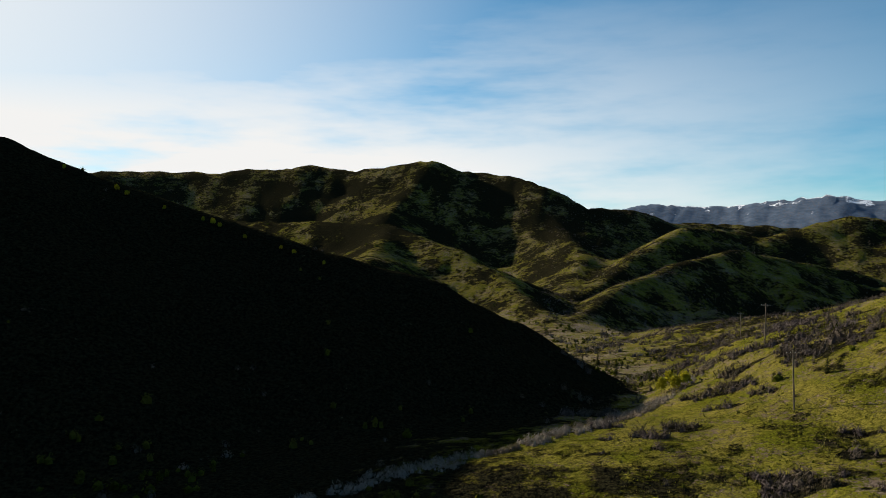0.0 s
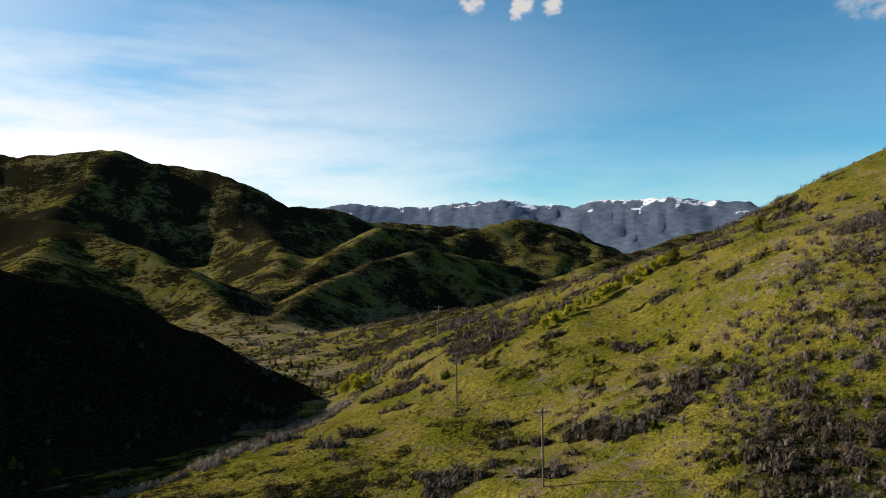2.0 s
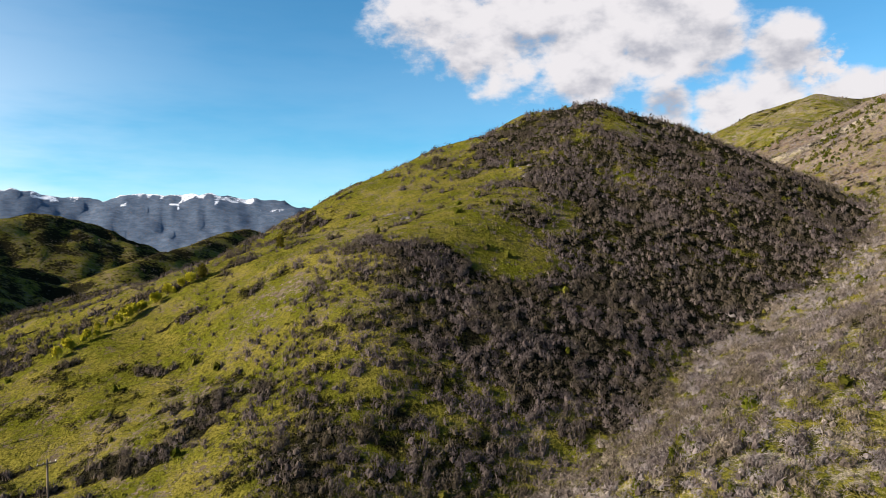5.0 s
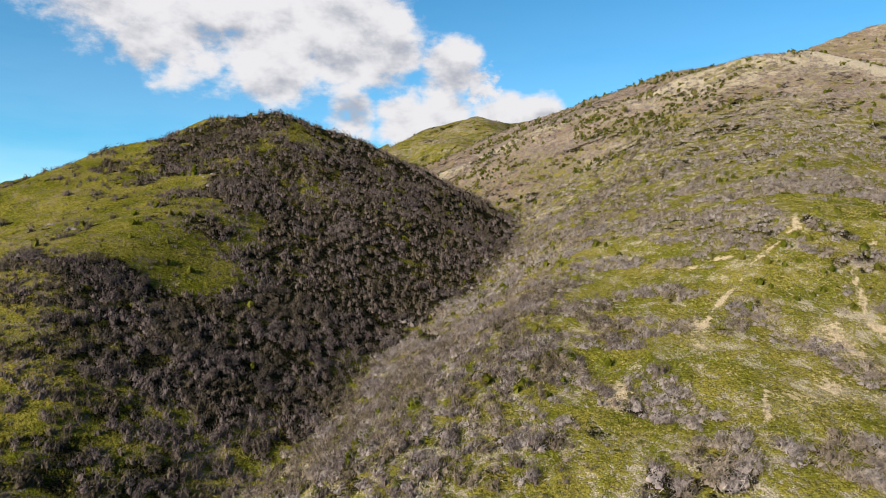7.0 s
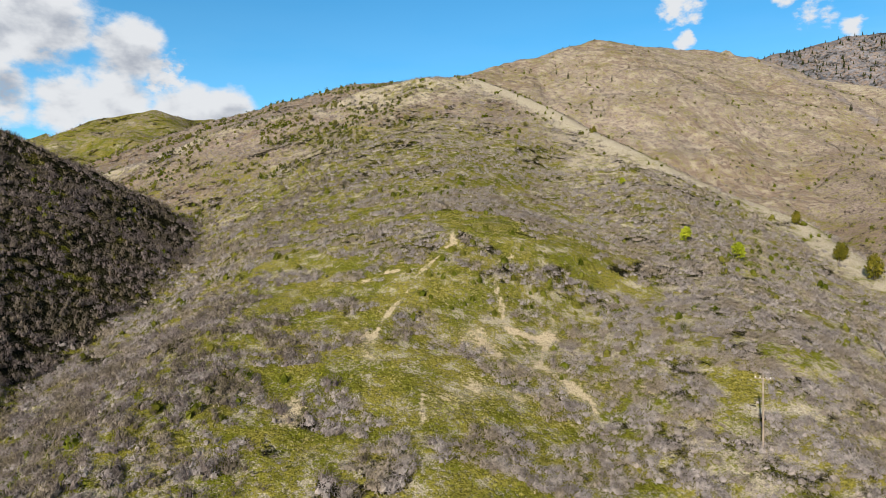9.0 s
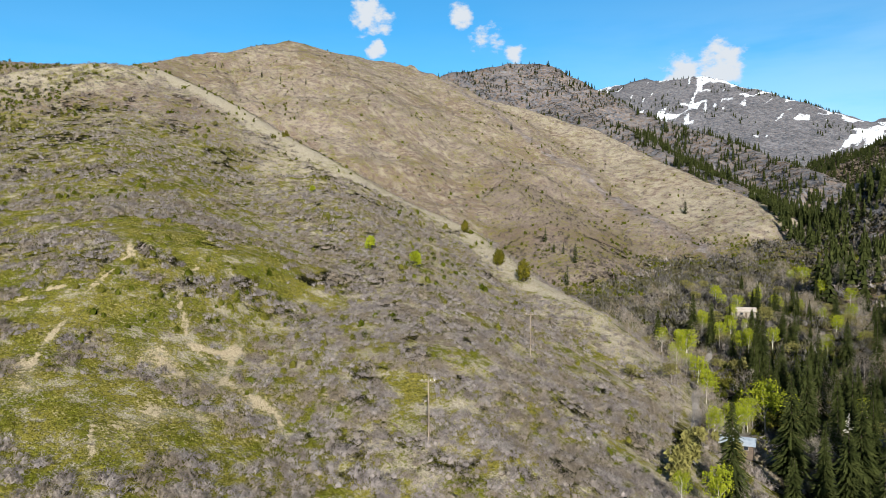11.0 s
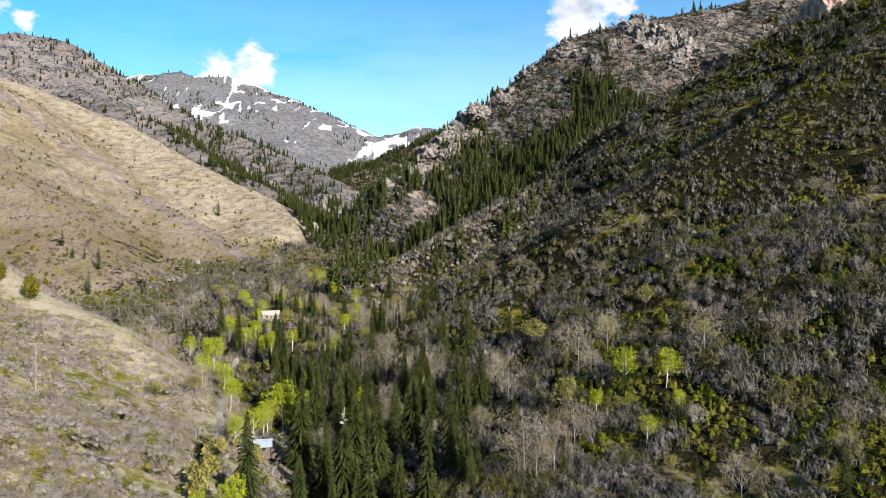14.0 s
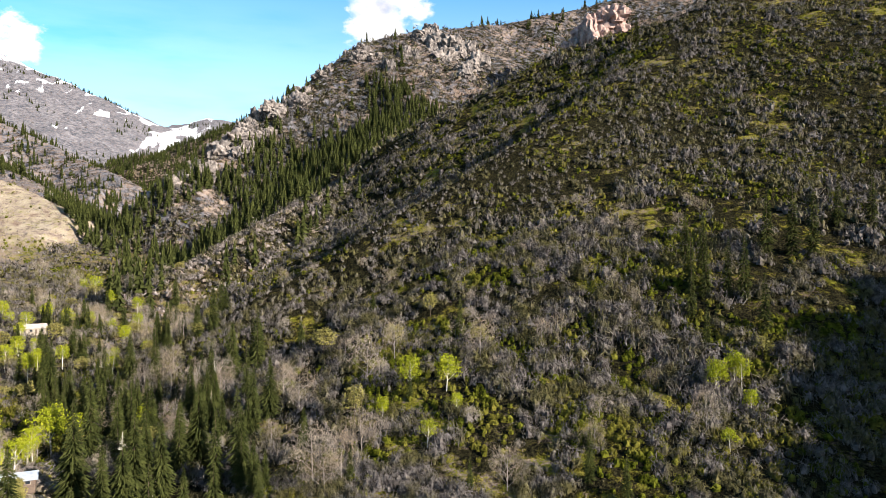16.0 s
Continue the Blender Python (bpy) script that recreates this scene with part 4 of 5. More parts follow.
def stamp(forms, x, y, tall, wide, rng, sink=0.05):
    """Many plants as one cloud of triangles, each turned and sized."""
    pick, out = rng.integers(0, len(forms), len(x)), []
    z = ground_z(x, y) - sink
    turn = rng.uniform(0, 2 * np.pi, len(x))
    for k, form in enumerate(forms):
        m = np.where(pick == k)[0]
        if not len(m):
            continue
        c, s = np.cos(turn[m])[:, None, None], np.sin(turn[m])[:, None, None]
        fx, fy, fz = form[None, ..., 0], form[None, ..., 1], form[None, ..., 2]
        w, h = wide[m][:, None, None], tall[m][:, None, None]
        px = (fx * c - fy * s) * w + x[m][:, None, None]
        py = (fx * s + fy * c) * w + y[m][:, None, None]
        pz = fz * h + z[m][:, None, None]
        out.append(np.stack([px, py, pz], -1).reshape(-1, 3, 3))
    return np.concatenate(out) if out else np.zeros((0, 3, 3))


def mass(name, triangles, mat, label, category):
    v = triangles.reshape(-1, 3)
    me = sheet(name, v, np.arange(len(v)).reshape(-1, 3))
    me.materials.append(mat)
    return tagged(new(name, me), label, category, kind="stuff")


def spread(r0, r1, b0, b1, gap, rng):
    """Loose even scatter over a ring sector of the plan."""
    n = int((r1 * r1 - r0 * r0) / 2 * radians(b1 - b0) / (gap * gap))
    r = np.sqrt(rng.uniform(r0 * r0, r1 * r1, n))
    b = np.radians(rng.uniform(b0, b1, n))
    return r * np.sin(b), r * np.cos(b)


def road_free(x, y):
    d, _ = along([(a, b, 0) for a, b in ROAD], x, y)
    spot = np.minimum(np.hypot(x - CABIN[0], y - CABIN[1]), np.hypot(x - HOUSE[0], y - HOUSE[1]) - 3)
    return (d > 3.5) & (spot > 6)


def grow_scrub():
    two = ((0.42, -0.06), (0.33, 0.52))
    near = [bush(dice, 54, 0.052, 0.34) for _ in range(9)]
    middle = [bush(dice, 28, 0.080, 0.40) for _ in range(9)]
    far = [bush(dice, 15, 0.11, 0.42, 4) for _ in range(7)]
    tiny = [shards(7, 0.26, 0.55, dice) for _ in range(9)]
    thicket = [[grey_tree(dice, n, w, l, 3) for _ in range(9)] for n, w, l in ((90, 0.036, 0.24), (72, 0.042, 0.24), (16, 0.12, 0.40))] + [tiny, tiny]
    leaf_near = [np.concatenate([leaf_mass(26, 0.20, dice), mound(dice, 5, two) * 0.9]) for _ in range(5)]
    leaf_far = [np.concatenate([leaf_mass(7, 0.42, dice), mound(dice, 4, two) * 0.9]) for _ in range(5)]
    bands = ((62, 175, 1.28, near, leaf_near, 0.78), (175, 300, 1.7, middle, leaf_near, 0.88),
             (300, 560, 2.8, far, leaf_far, 1.05), (560, 1100, 5.2, tiny, leaf_far, 1.4), (1100, 2300, 13.0, tiny, leaf_far, 2.0))
    twigs, oak, shaded, leaves = [], [], [], []
    for k, (r0, r1, gap, low_bush, leafy, size) in enumerate(bands):
        x, y = spread(r0, r1, -42, 229, gap, dice)
        bare, leaf, share = scrub_cover(x, y)
        keep = road_free(x, y)
        roll = dice.uniform(0, 1, len(x))
        m = (roll < bare) & keep
        low = share_of(share, "brown", "north", "nose_back")[m]
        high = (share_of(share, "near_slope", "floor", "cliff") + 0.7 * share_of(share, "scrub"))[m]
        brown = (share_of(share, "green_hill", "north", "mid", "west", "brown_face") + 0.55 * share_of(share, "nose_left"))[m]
        groups = 0.5 + 1.6 * np.clip(fbm(x[m], y[m], 34, 3, 65) + 0.30, 0, 0.7)
        tall = dice.uniform(0.9, 1.9, m.sum()) * size * (1 - 0.22 * low) * (0.75 + 0.5 * bare[m]) * (1 + high * (1.25 * groups + 0.25) + 0.4 * share_of(share, "scrub")[m]) * (1 - 0.35 * share_of(share, "near_slope_crest")[m])
        pick = dice.uniform(0, 1, m.sum())
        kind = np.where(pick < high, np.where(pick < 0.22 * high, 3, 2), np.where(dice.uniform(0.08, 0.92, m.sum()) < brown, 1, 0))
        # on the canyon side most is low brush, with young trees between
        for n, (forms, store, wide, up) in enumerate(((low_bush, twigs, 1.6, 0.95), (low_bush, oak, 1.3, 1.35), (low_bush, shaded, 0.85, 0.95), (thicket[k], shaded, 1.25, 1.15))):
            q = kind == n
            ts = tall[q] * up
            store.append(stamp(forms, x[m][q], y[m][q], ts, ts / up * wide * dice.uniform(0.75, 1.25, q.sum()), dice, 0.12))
        m = (roll > 1 - leaf) & keep
        tall = dice.uniform(1.0, 2.6, m.sum()) * size
        leaves.append(stamp(leafy, x[m], y[m], tall, tall * dice.uniform(0.9, 1.5, m.sum()), dice))
    mass("bare_scrub", np.concatenate(twigs), TWIGS, "thickets of leafless grey-brown oak scrub on the slopes", "scrub")
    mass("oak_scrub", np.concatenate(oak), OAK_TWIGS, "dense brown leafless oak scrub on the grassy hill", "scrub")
    mass("canyon_scrub", np.concatenate(shaded), SHADE_TWIGS, "grey leafless saplings crowding the canyon side", "scrub")
    mass("leafing_scrub", np.concatenate(leaves), SCRUB_LEAF, "low dark green leafing scrub between the bare bushes", "scrub")


def grow_tussocks():
    tuft = [tuft_of(5, 0.22, dice) for _ in range(5)]
    sage = [leaf_mass(9, 0.5, dice, 0.0, 0.8, 0.55) for _ in range(4)]
    x, y = spread(66, 260, 14, 150, 0.82, dice)
    bare, leaf, share = scrub_cover(x, y)
    open_land = (0.45 * share_of(share, "green_hill") + share_of(share, "nose")) * (1 - bare) * smooth(1.0, 2.5, trail_near(x, y, TRAILS))
    m = dice.uniform(0, 1, len(x)) < open_land * smooth(-0.3, 0.2, fbm(x, y, 9, 3, 71))
    s = dice.uniform(0.25, 0.65, m.sum())
    mass("grass_tussocks", stamp(tuft, x[m], y[m], s, s * 1.7, dice, 0.02), TUSSOCK, "short tussocks of green and straw-coloured grass", "grass")
    x, y = spread(66, 420, 14, 165, 3.0, dice)
    bare, leaf, share = scrub_cover(x, y)
    m = dice.uniform(0, 1, len(x)) < 0.3 * smooth(-0.1, 0.25, fbm(x, y, 14, 3, 72)) * (share_of(share, "green_hill", "nose", "brown"))
    s = dice.uniform(0.3, 0.65, m.sum())
    mass("sagebrush", stamp(sage, x[m], y[m], s, s * 1.5, dice, 0.02), SAGE, "small rounded sagebrush dotted over the grass", "scrub")


def grow_far_firs():
    forms = [fir_mass(8, 4, dice) for _ in range(6)]
    xa, ya = spread(330, 1000, 150, 200, 6.5, dice)
    xb, yb = spread(1000, 2600, 150, 200, 12.0, dice)
    x, y = np.append(xa, xb), np.append(ya, yb)
    z, share = land(x, y)
    r, b = np.hypot(x, y), np.degrees(np.arctan2(x, y)) % 360
    creek, floor = along(CREEK, x, y)
    clump = fbm(x, y, 70, 4, 81)
    wood = share_of(share, "cliff_face", "cliff_ridge", "cliff_upper") * smooth(-0.15, 0.2, clump + 0.25 - 0.0016 * (z - floor)) * (r > 520)
    wood = np.maximum(wood, smooth(0, 1, (1 - creek / 60)) * (r > 430) * (b > 157) * 0.8)
    wood = np.maximum(wood, share_of(share, "fir_ridge") * 0.95)
    wood = np.maximum(wood, share_of(share, "rock_hill") * smooth(-0.08, 0.14, clump) * 0.85)
    wood = wood * (b > 156 + 0.02 * (1000 - r).clip(0, 400))
    wood = np.maximum(wood, share_of(share, "rock_hill", "fir_ridge") * smooth(-0.08, 0.14, clump) * 0.85)
    wood = np.maximum(wood, 0.25 * share_of(share, "scrub_spur") * smooth(0.05, 0.25, clump))
    m = (dice.uniform(0, 1, len(x)) < wood) & road_free(x, y)
    tall = dice.uniform(10, 24, m.sum())
    mass("fir_forest", stamp(forms, x[m], y[m], tall, tall * dice.uniform(0.85, 1.3, m.sum()), dice, 0.3), NEEDLES,
         "dark fir forest filling the canyon below the cliffs", "forest")
    # scattered dark trees along the far skylines
    x, y = spread(900, 4600, 118, 200, 30.0, dice)
    z, share = land(x, y)
    m = dice.uniform(0, 1, len(x)) < share_of(share, "snow", "rock_hill", "cliff") * smooth(0.0, 0.3, fbm(x, y, 160, 3, 83)) * 0.9
    xr, yr = spread(1100, 2250, 128, 166, 15.0, dice)
    zr, share = land(xr, yr)
    q = dice.uniform(0, 1, len(xr)) < share_of(share, "rock_hill") * smooth(-0.14, 0.12, fbm(xr, yr, 90, 4, 84)) * 0.9
    x, y = np.append(x[m], xr[q]), np.append(y[m], yr[q])
    m = np.ones(len(x), bool)
    tall = np.append(dice.uniform(12, 22, len(x) - q.sum()), dice.uniform(6, 13, q.sum()))
    mass("mountain_firs", stamp(forms, x[m], y[m], tall, tall * 1.4, dice, 0.3), NEEDLES, "scattered dark firs on the snowy mountain", "forest")


def grow_creek_brush():
    forms = [bush(dice, 34, 0.06, 0.36) for _ in range(5)]
    x, y = spread(95, 230, -16, 26, 1.0, dice)
    d, _ = along([(a, b, 0) for a, b in BANK], x, y)
    m = dice.uniform(0, 1, len(x)) < 0.95 * (1 - smooth(1.5, 4.0, d + 3 * fbm(x, y, 12, 3, 91)))
    tall = dice.uniform(0.7, 1.7, m.sum())
    mass("creek_brush", stamp(forms, x[m], y[m], tall, tall * 1.2, dice), PALE_TWIGS, "pale leafless willow brush along the creek", "scrub")


grow_scrub()
grow_creek_brush()
grow_tussocks()
grow_far_firs()

# ---- single things ----
def part(name, bm, mat, parent, label=""):
    me = bpy.data.meshes.new(name)
    bm.to_mesh(me)
    bm.free()
    me.materials.append(mat)
    ob = new(name, me)
    ob.parent = parent
    return tagged(ob, label)


def part_of(name, triangles, mat, parent, label=""):
    v = np.asarray(triangles).reshape(-1, 3)
    me = sheet(name, v, np.arange(len(v)).reshape(-1, 3))
    me.materials.append(mat)
    ob = new(name, me)
    ob.parent = parent
    return tagged(ob, label)


def limb(bm, a, b, r0, r1, sides=7):
    """A tapered round piece from a to b."""
    a, b = Vector(a), Vector(b)
    q = (b - a).to_track_quat("Z", "Y")
    rings = []
    for p, r in ((a, r0), (b, r1)):
        rings.append([bm.verts.new(p + q @ Vector((math.cos(2 * math.pi * k / sides) * r, math.sin(2 * math.pi * k / sides) * r, 0))) for k in range(sides)])
    for k in range(sides):
        bm.faces.new((rings[0][k], rings[0][(k + 1) % sides], rings[1][(k + 1) % sides], rings[1][k]))
    bm.faces.new(rings[0][::-1])
    bm.faces.new(rings[1])


def block(bm, x, y, z, sx, sy, sz):
    """A box with its base centre at x, y, z and slightly broken edges."""
    made = bmesh.ops.create_cube(bm, size=1.0, matrix=Matrix.Translation((x, y, z + sz / 2)) @ Matrix.Diagonal((sx, sy, sz, 1)))
    edges = list({e for v in made["verts"] for e in v.link_edges})
    bmesh.ops.bevel(bm, geom=edges, offset=min(sx, sy, sz) * 0.08, segments=1, affect="EDGES")


def holder(name, label, category, group=""):
    return tagged(new(name), label, category, group)


def at_ground(x, y, sink=0.15):
    return float(ground_z(np.array([float(x)]), np.array([float(y)]))[0]) - sink


def stand(proto, m):
    """A copy of a thing in exactly the pose m."""
    ob = copy_thing(proto, m)
    ob.matrix_basis = m
    return ob


def set_out(proto, places, tall_of_proto, rng, spread_by=0.12):
    """Stands the first at the first place and copies at the others."""
    for k, (x, y, h) in enumerate(places):
        s = h / tall_of_proto
        w = s * (1 + rng.uniform(-spread_by, spread_by))
        m = Matrix.LocRotScale((x, y, at_ground(x, y)), Euler((0, 0, rng.uniform(0, 6.28))), (w, w, s))
        if k == 0:
            proto.matrix_basis = m
        else:
            stand(proto, m)


def fir(rng, label, group, tiers=40, dead_top=False, slim=0.14):
    """A fir ten metres high: trunk, and ragged whorls of drooping sprays."""
    tree = holder("fir_tree", label, "conifer", group)
    bm = bmesh.new()
    limb(bm, (0, 0, -0.2), (0.05, 0, 5), 0.14, 0.08)
    limb(bm, (0.05, 0, 5), (0, 0.03, 9.9), 0.08, 0.012)
    part("trunk", bm, BARK, tree)
    tris = []
    top = 8.8 if dead_top else 10.0
    for k in range(tiers):
        f = k / (tiers - 1)
        z = 0.35 + (top - 0.45) * f
        reach = 10 * slim * min(1.0, 0.62 + 1.6 * f) * (1 - f) ** 0.72 * rng.uniform(0.80, 1.14) + 0.05
        n = int(17 - 6 * f)
        start = rng.uniform(0, 6.3)
        for j in range(n):
            if rng.random() < 0.10:
                continue
            a = start + j * 2 * math.pi / n + rng.uniform(-0.3, 0.3)
            r = reach * rng.uniform(0.62, 1.18)
            way = np.array([math.cos(a), math.sin(a), 0.0])
            cross = np.array([-math.sin(a), math.cos(a), 0.0])
            root = np.array([0, 0, z + rng.uniform(-0.06, 0.16)])
            droop = r * rng.uniform(0.15, 0.55)
            for q in range(3):
                u0, u1 = (0.08, 0.40, 0.70)[q], (0.62, 0.90, 1.12)[q]
                p0 = root + way * r * u0 - np.array([0, 0, droop * u0 * u0])
                p1 = root + way * r * u1 - np.array([0, 0, droop * u1 * u1])
                side = cross * r * rng.uniform(0.09, 0.17) * (1.15 - 0.6 * u0)
                mid = p0 * 0.55 + p1 * 0.45 - np.array([0, 0, rng.uniform(0.04, 0.16)])
                tris += [(p0, p1, mid + side), (p0, mid - side, p1)]
    part_of("crown", tris, NEEDLES, tree)
    if dead_top:
        bm = bmesh.new()
        for j in range(18):
            z, a = 8.3 + 0.1 * j, rng.uniform(0, 6.3)
            ln = 0.5 * (1 - j / 20)
            limb(bm, (0, 0, z), (math.cos(a) * ln, math.sin(a) * ln, z + 0.12), 0.025, 0.008, 4)
        part("dead_top", bm, PALE_BARK, tree, "bleached dead twigs at the tip")
    return tree


def branching(rng, height, forks, bm, lean=0.35, start=0.35, r0=0.14):
    """A trunk with limbs; returns the ends of the limbs."""
    top = Vector((rng.uniform(-0.4, 0.4), rng.uniform(-0.4, 0.4), height * 0.82))
    limb(bm, (0, 0, -0.2), top * 0.5, r0, r0 * 0.65)
    limb(bm, top * 0.5, top, r0 * 0.65, r0 * 0.2)
    ends = [top]
    for k in range(forks):
        u = start + (0.95 - start) * k / forks
        a = k * 2.4 + rng.uniform(-0.4, 0.4)
        ln = height * rng.uniform(0.22, 0.36) * (1.15 - 0.5 * u)
        b = top * u
        e = b + Vector((math.cos(a) * ln * lean * 1.9, math.sin(a) * ln * lean * 1.9, ln * 0.8))
        limb(bm, b, e, r0 * 0.42 * (1.1 - u * 0.6), r0 * 0.10, 5)
        ends.append(e)
    return ends


def broadleaf(rng, name, label, category, group, leaf, bark, forks, per, size, spread_r):
    """A tree ten metres high with leaf sprays gathered round its limbs' ends."""
    tree = holder(name, label, category, group)
    bm = bmesh.new()
    ends = branching(rng, 10.0, forks, bm)
    part("trunk", bm, bark, tree)
    tris = []
    gen = np.random.default_rng(int(rng.random() * 1e6))
    for e in ends:
        t = leaf_mass(per, size, gen, -1.0, 1.0, 1.0) * spread_r * rng.uniform(0.7, 1.15)
        tris.append(t + np.array(e))
    part_of("crown", np.concatenate(tris), leaf, tree)
    return tree


def bare_tree(rng, label, group, twig, forks=10):
    tree = holder("bare_tree", label, "tree", group)
    bm = bmesh.new()
    ends = branching(rng, 10.0, forks, bm, 0.50, 0.10, 0.10)
    part("trunk", bm, GREY_BARK, tree)
    gen = np.random.default_rng(int(rng.random() * 1e6))
    tris = []
    for e in ends:
        n = 90
        b = np.tile(np.array(e), (n, 1)) + gen.normal(size=(n, 3)) * 0.85
        tris.append(spikes(b, b + gen.normal(size=(n, 3)) * 0.45 + np.array([0, 0, 0.5]), np.full(n, 0.055), gen))
    part_of("crown", np.concatenate(tris), twig, tree)
    return tree


def juniper(rng, label):
    tree = holder("juniper", label, "tree", "junipers on the open slopes")
    bm = bmesh.new()
    limb(bm, (0, 0, -0.3), (0.1, 0, 3.0), 0.35, 0.12)
    part("trunk", bm, BARK, tree)
    gen = np.random.default_rng(5)
    core = leaf_mass(700, 1.0, gen, 0.6, 10.0, 3.4)
    taper = 1 - 0.045 * core[..., 2:3].clip(0, 10)
    core[..., :2] *= taper
    part_of("crown", core, JUNIPER_LEAF, tree)
    return tree


rnd = random.Random(11)
valley_firs = [fir(rnd, "tall dark green fir in the canyon bottom", "canyon firs", 48, False, 0.185), fir(rnd, "slender dark green fir among bare trees", "canyon firs", 48, False, 0.155)]
set_out(valley_firs[0], FIRS[0::3], 10.0, rnd)
set_out(valley_firs[1], FIRS[1::3], 10.0, rnd)
dead = fir(rnd, "dark green fir with a bleached dead top", "canyon firs", 38, True, 0.20)
set_out(dead, FIRS[2::3] + FIRS_SLOPE[19:22], 10.0, rnd)
slope_fir = fir(rnd, "dark green fir standing in the slope scrub", "slope firs", 32, False, 0.135)
set_out(slope_fir, [(x, y, h * 1.3) for x, y, h in FIRS_SLOPE[:19] + FIRS_SLOPE[22:]], 10.0, rnd)
hill_fir = fir(rnd, "small lone fir on the dry hillside", "hillside firs", 22, False, 0.17)
set_out(hill_fir, [q for q in FIRS_HILL if q[0] > 60], 10.0, rnd)
small = fir(rnd, "small dark conifer by the creek", "creek conifers", 20, False, 0.20)
set_out(small, SMALL_CONIFERS, 10.0, rnd)
set_out(juniper(rnd, "rounded olive-green juniper on the grassy slope"), JUNIPERS, 10.0, rnd)
lime = [broadleaf(rnd, "aspen", "aspen with pale trunk and fresh lime-green leaves", "tree", "young-leaved aspens", LIME_LEAF, PALE_BARK, 11, 150, 0.20, s) for s in (1.9, 1.5)]
set_out(lime[0], ASPENS[0::2], 10.0, rnd, 0.25)
set_out(lime[1], ASPENS[1::2], 10.0, rnd, 0.25)
leafing = broadleaf(rnd, "leafing_tree", "spreading tree just coming into yellow-olive leaf", "tree", "leafing trees", OLIVE_LEAF, BARK, 11, 60, 0.36, 1.7)
set_out(leafing, LEAFING_TREES, 10.0, rnd, 0.3)
greys = [bare_tree(rnd, "leafless grey tree with upright pale limbs", "leafless trees", PALE_TWIGS, n) for n in (10, 13)]
set_out(greys[0], BARE_TREES[0::2], 10.0, rnd, 0.3)
set_out(greys[1], BARE_TREES[1::2], 10.0, rnd, 0.3)


willow = broadleaf(rnd, "willow_bush", "yellow-green willow bush in a line on the grassy shoulder", "bush", "yellow willows", plant_material("willow_leaves", (0.22, 0.20, 0.012), (0.42, 0.39, 0.03)), BARK, 9, 80, 0.5, 2.6)
line_spots = []
for (ax, ay), (bx, by) in zip(YELLOW_LINE[:-1], YELLOW_LINE[1:]):
    for k in range(5):
        line_spots.append((ax + (bx - ax) * k / 5 + rnd.gauss(0, 0.6), ay + (by - ay) * k / 5 + rnd.gauss(0, 0.6), rnd.uniform(1.8, 3.3)))
set_out(willow, line_spots + WILLOWS + CREST_BUSHES, 10.0, rnd, 0.2)
set_out(broadleaf(rnd, "young_bush", "round bush in fresh lime-green leaf on the scrub slope", "bush", "lime bushes", LIME_LEAF, BARK, 9, 80, 0.5, 2.6), YOUNG_BUSHES, 10.0, rnd, 0.2)
set_out(broadleaf(rnd, "olive_bush", "rounded bush just coming into olive-yellow leaf", "bush", "olive bushes", OLIVE_LEAF, BARK, 9, 80, 0.5, 2.8), OLIVE_BUSHES + BANK_TREES, 10.0, rnd, 0.3)


def wild(count, r0, r1, b0, b1, low, high, test, seed):
    """Places for further trees on the valley floor and lower slopes."""
    g = np.random.default_rng(seed)
    out = []
    while len(out) < count:
        r, b = math.sqrt(g.uniform(r0 * r0, r1 * r1)), radians(g.uniform(b0, b1))
        x, y = r * math.sin(b), r * math.cos(b)
        if test(x, y) and bool(road_free(np.array([x]), np.array([y]))[0]):
            out.append((x, y, g.uniform(low, high)))
    return out


def by_creek(reach):
    def test(x, y):
        d, _ = along(CREEK, np.array([x]), np.array([y]))
        return d[0] < reach and math.hypot(x - CABIN[0] + 5, y - CABIN[1] - 12) > 23
    return test


for k, q in enumerate(wild(80, 145, 300, 160, 183, 10, 23, by_creek(62), 21) + wild(34, 300, 430, 158, 178, 9, 17, by_creek(62), 25)):
    stand((valley_firs + [slope_fir])[k % 3], Matrix.LocRotScale((q[0], q[1], at_ground(*q[:2])), Euler((0, 0, k)), (q[2] / 10, q[2] / 10, q[2] / 10)))
for k, q in enumerate(wild(80, 190, 460, 150, 178, 6, 11, by_creek(60), 22)):
    stand(greys[k % 2], Matrix.LocRotScale((q[0], q[1], at_ground(*q[:2])), Euler((0, 0, k)), (q[2] / 9, q[2] / 9, q[2] / 10)))
for k in range(14):
    u = rnd.uniform(0, len(ROAD) - 1.01)
    (ax, ay), (bx, by) = ROAD[int(u)], ROAD[int(u) + 1]
    x, y = ax + (bx - ax) * (u % 1) - rnd.choice((-4.5, 3.2)) * rnd.uniform(0.9, 1.5), ay + (by - ay) * (u % 1) + rnd.uniform(-3, 3)
    h = rnd.uniform(4.0, 8.0)
    stand(greys[k % 2], Matrix.LocRotScale((x, y, at_ground(x, y)), Euler((0, 0, k)), (h / 7, h / 7, h / 10)))
for k, q in enumerate(wild(26, 200, 440, 153, 168, 7, 12, by_creek(40), 23)):
    stand(lime[k % 2], Matrix.LocRotScale((q[0], q[1], at_ground(*q[:2])), Euler((0, 0, k)), (q[2] / 10, q[2] / 10, q[2] / 10)))
for k, q in enumerate(wild(42, 210, 470, 150, 178, 4, 8, by_creek(70), 26)):
    stand(leafing, Matrix.LocRotScale((q[0], q[1], at_ground(*q[:2])), Euler((0, 0, k)), (q[2] / 7, q[2] / 7, q[2] / 10)))
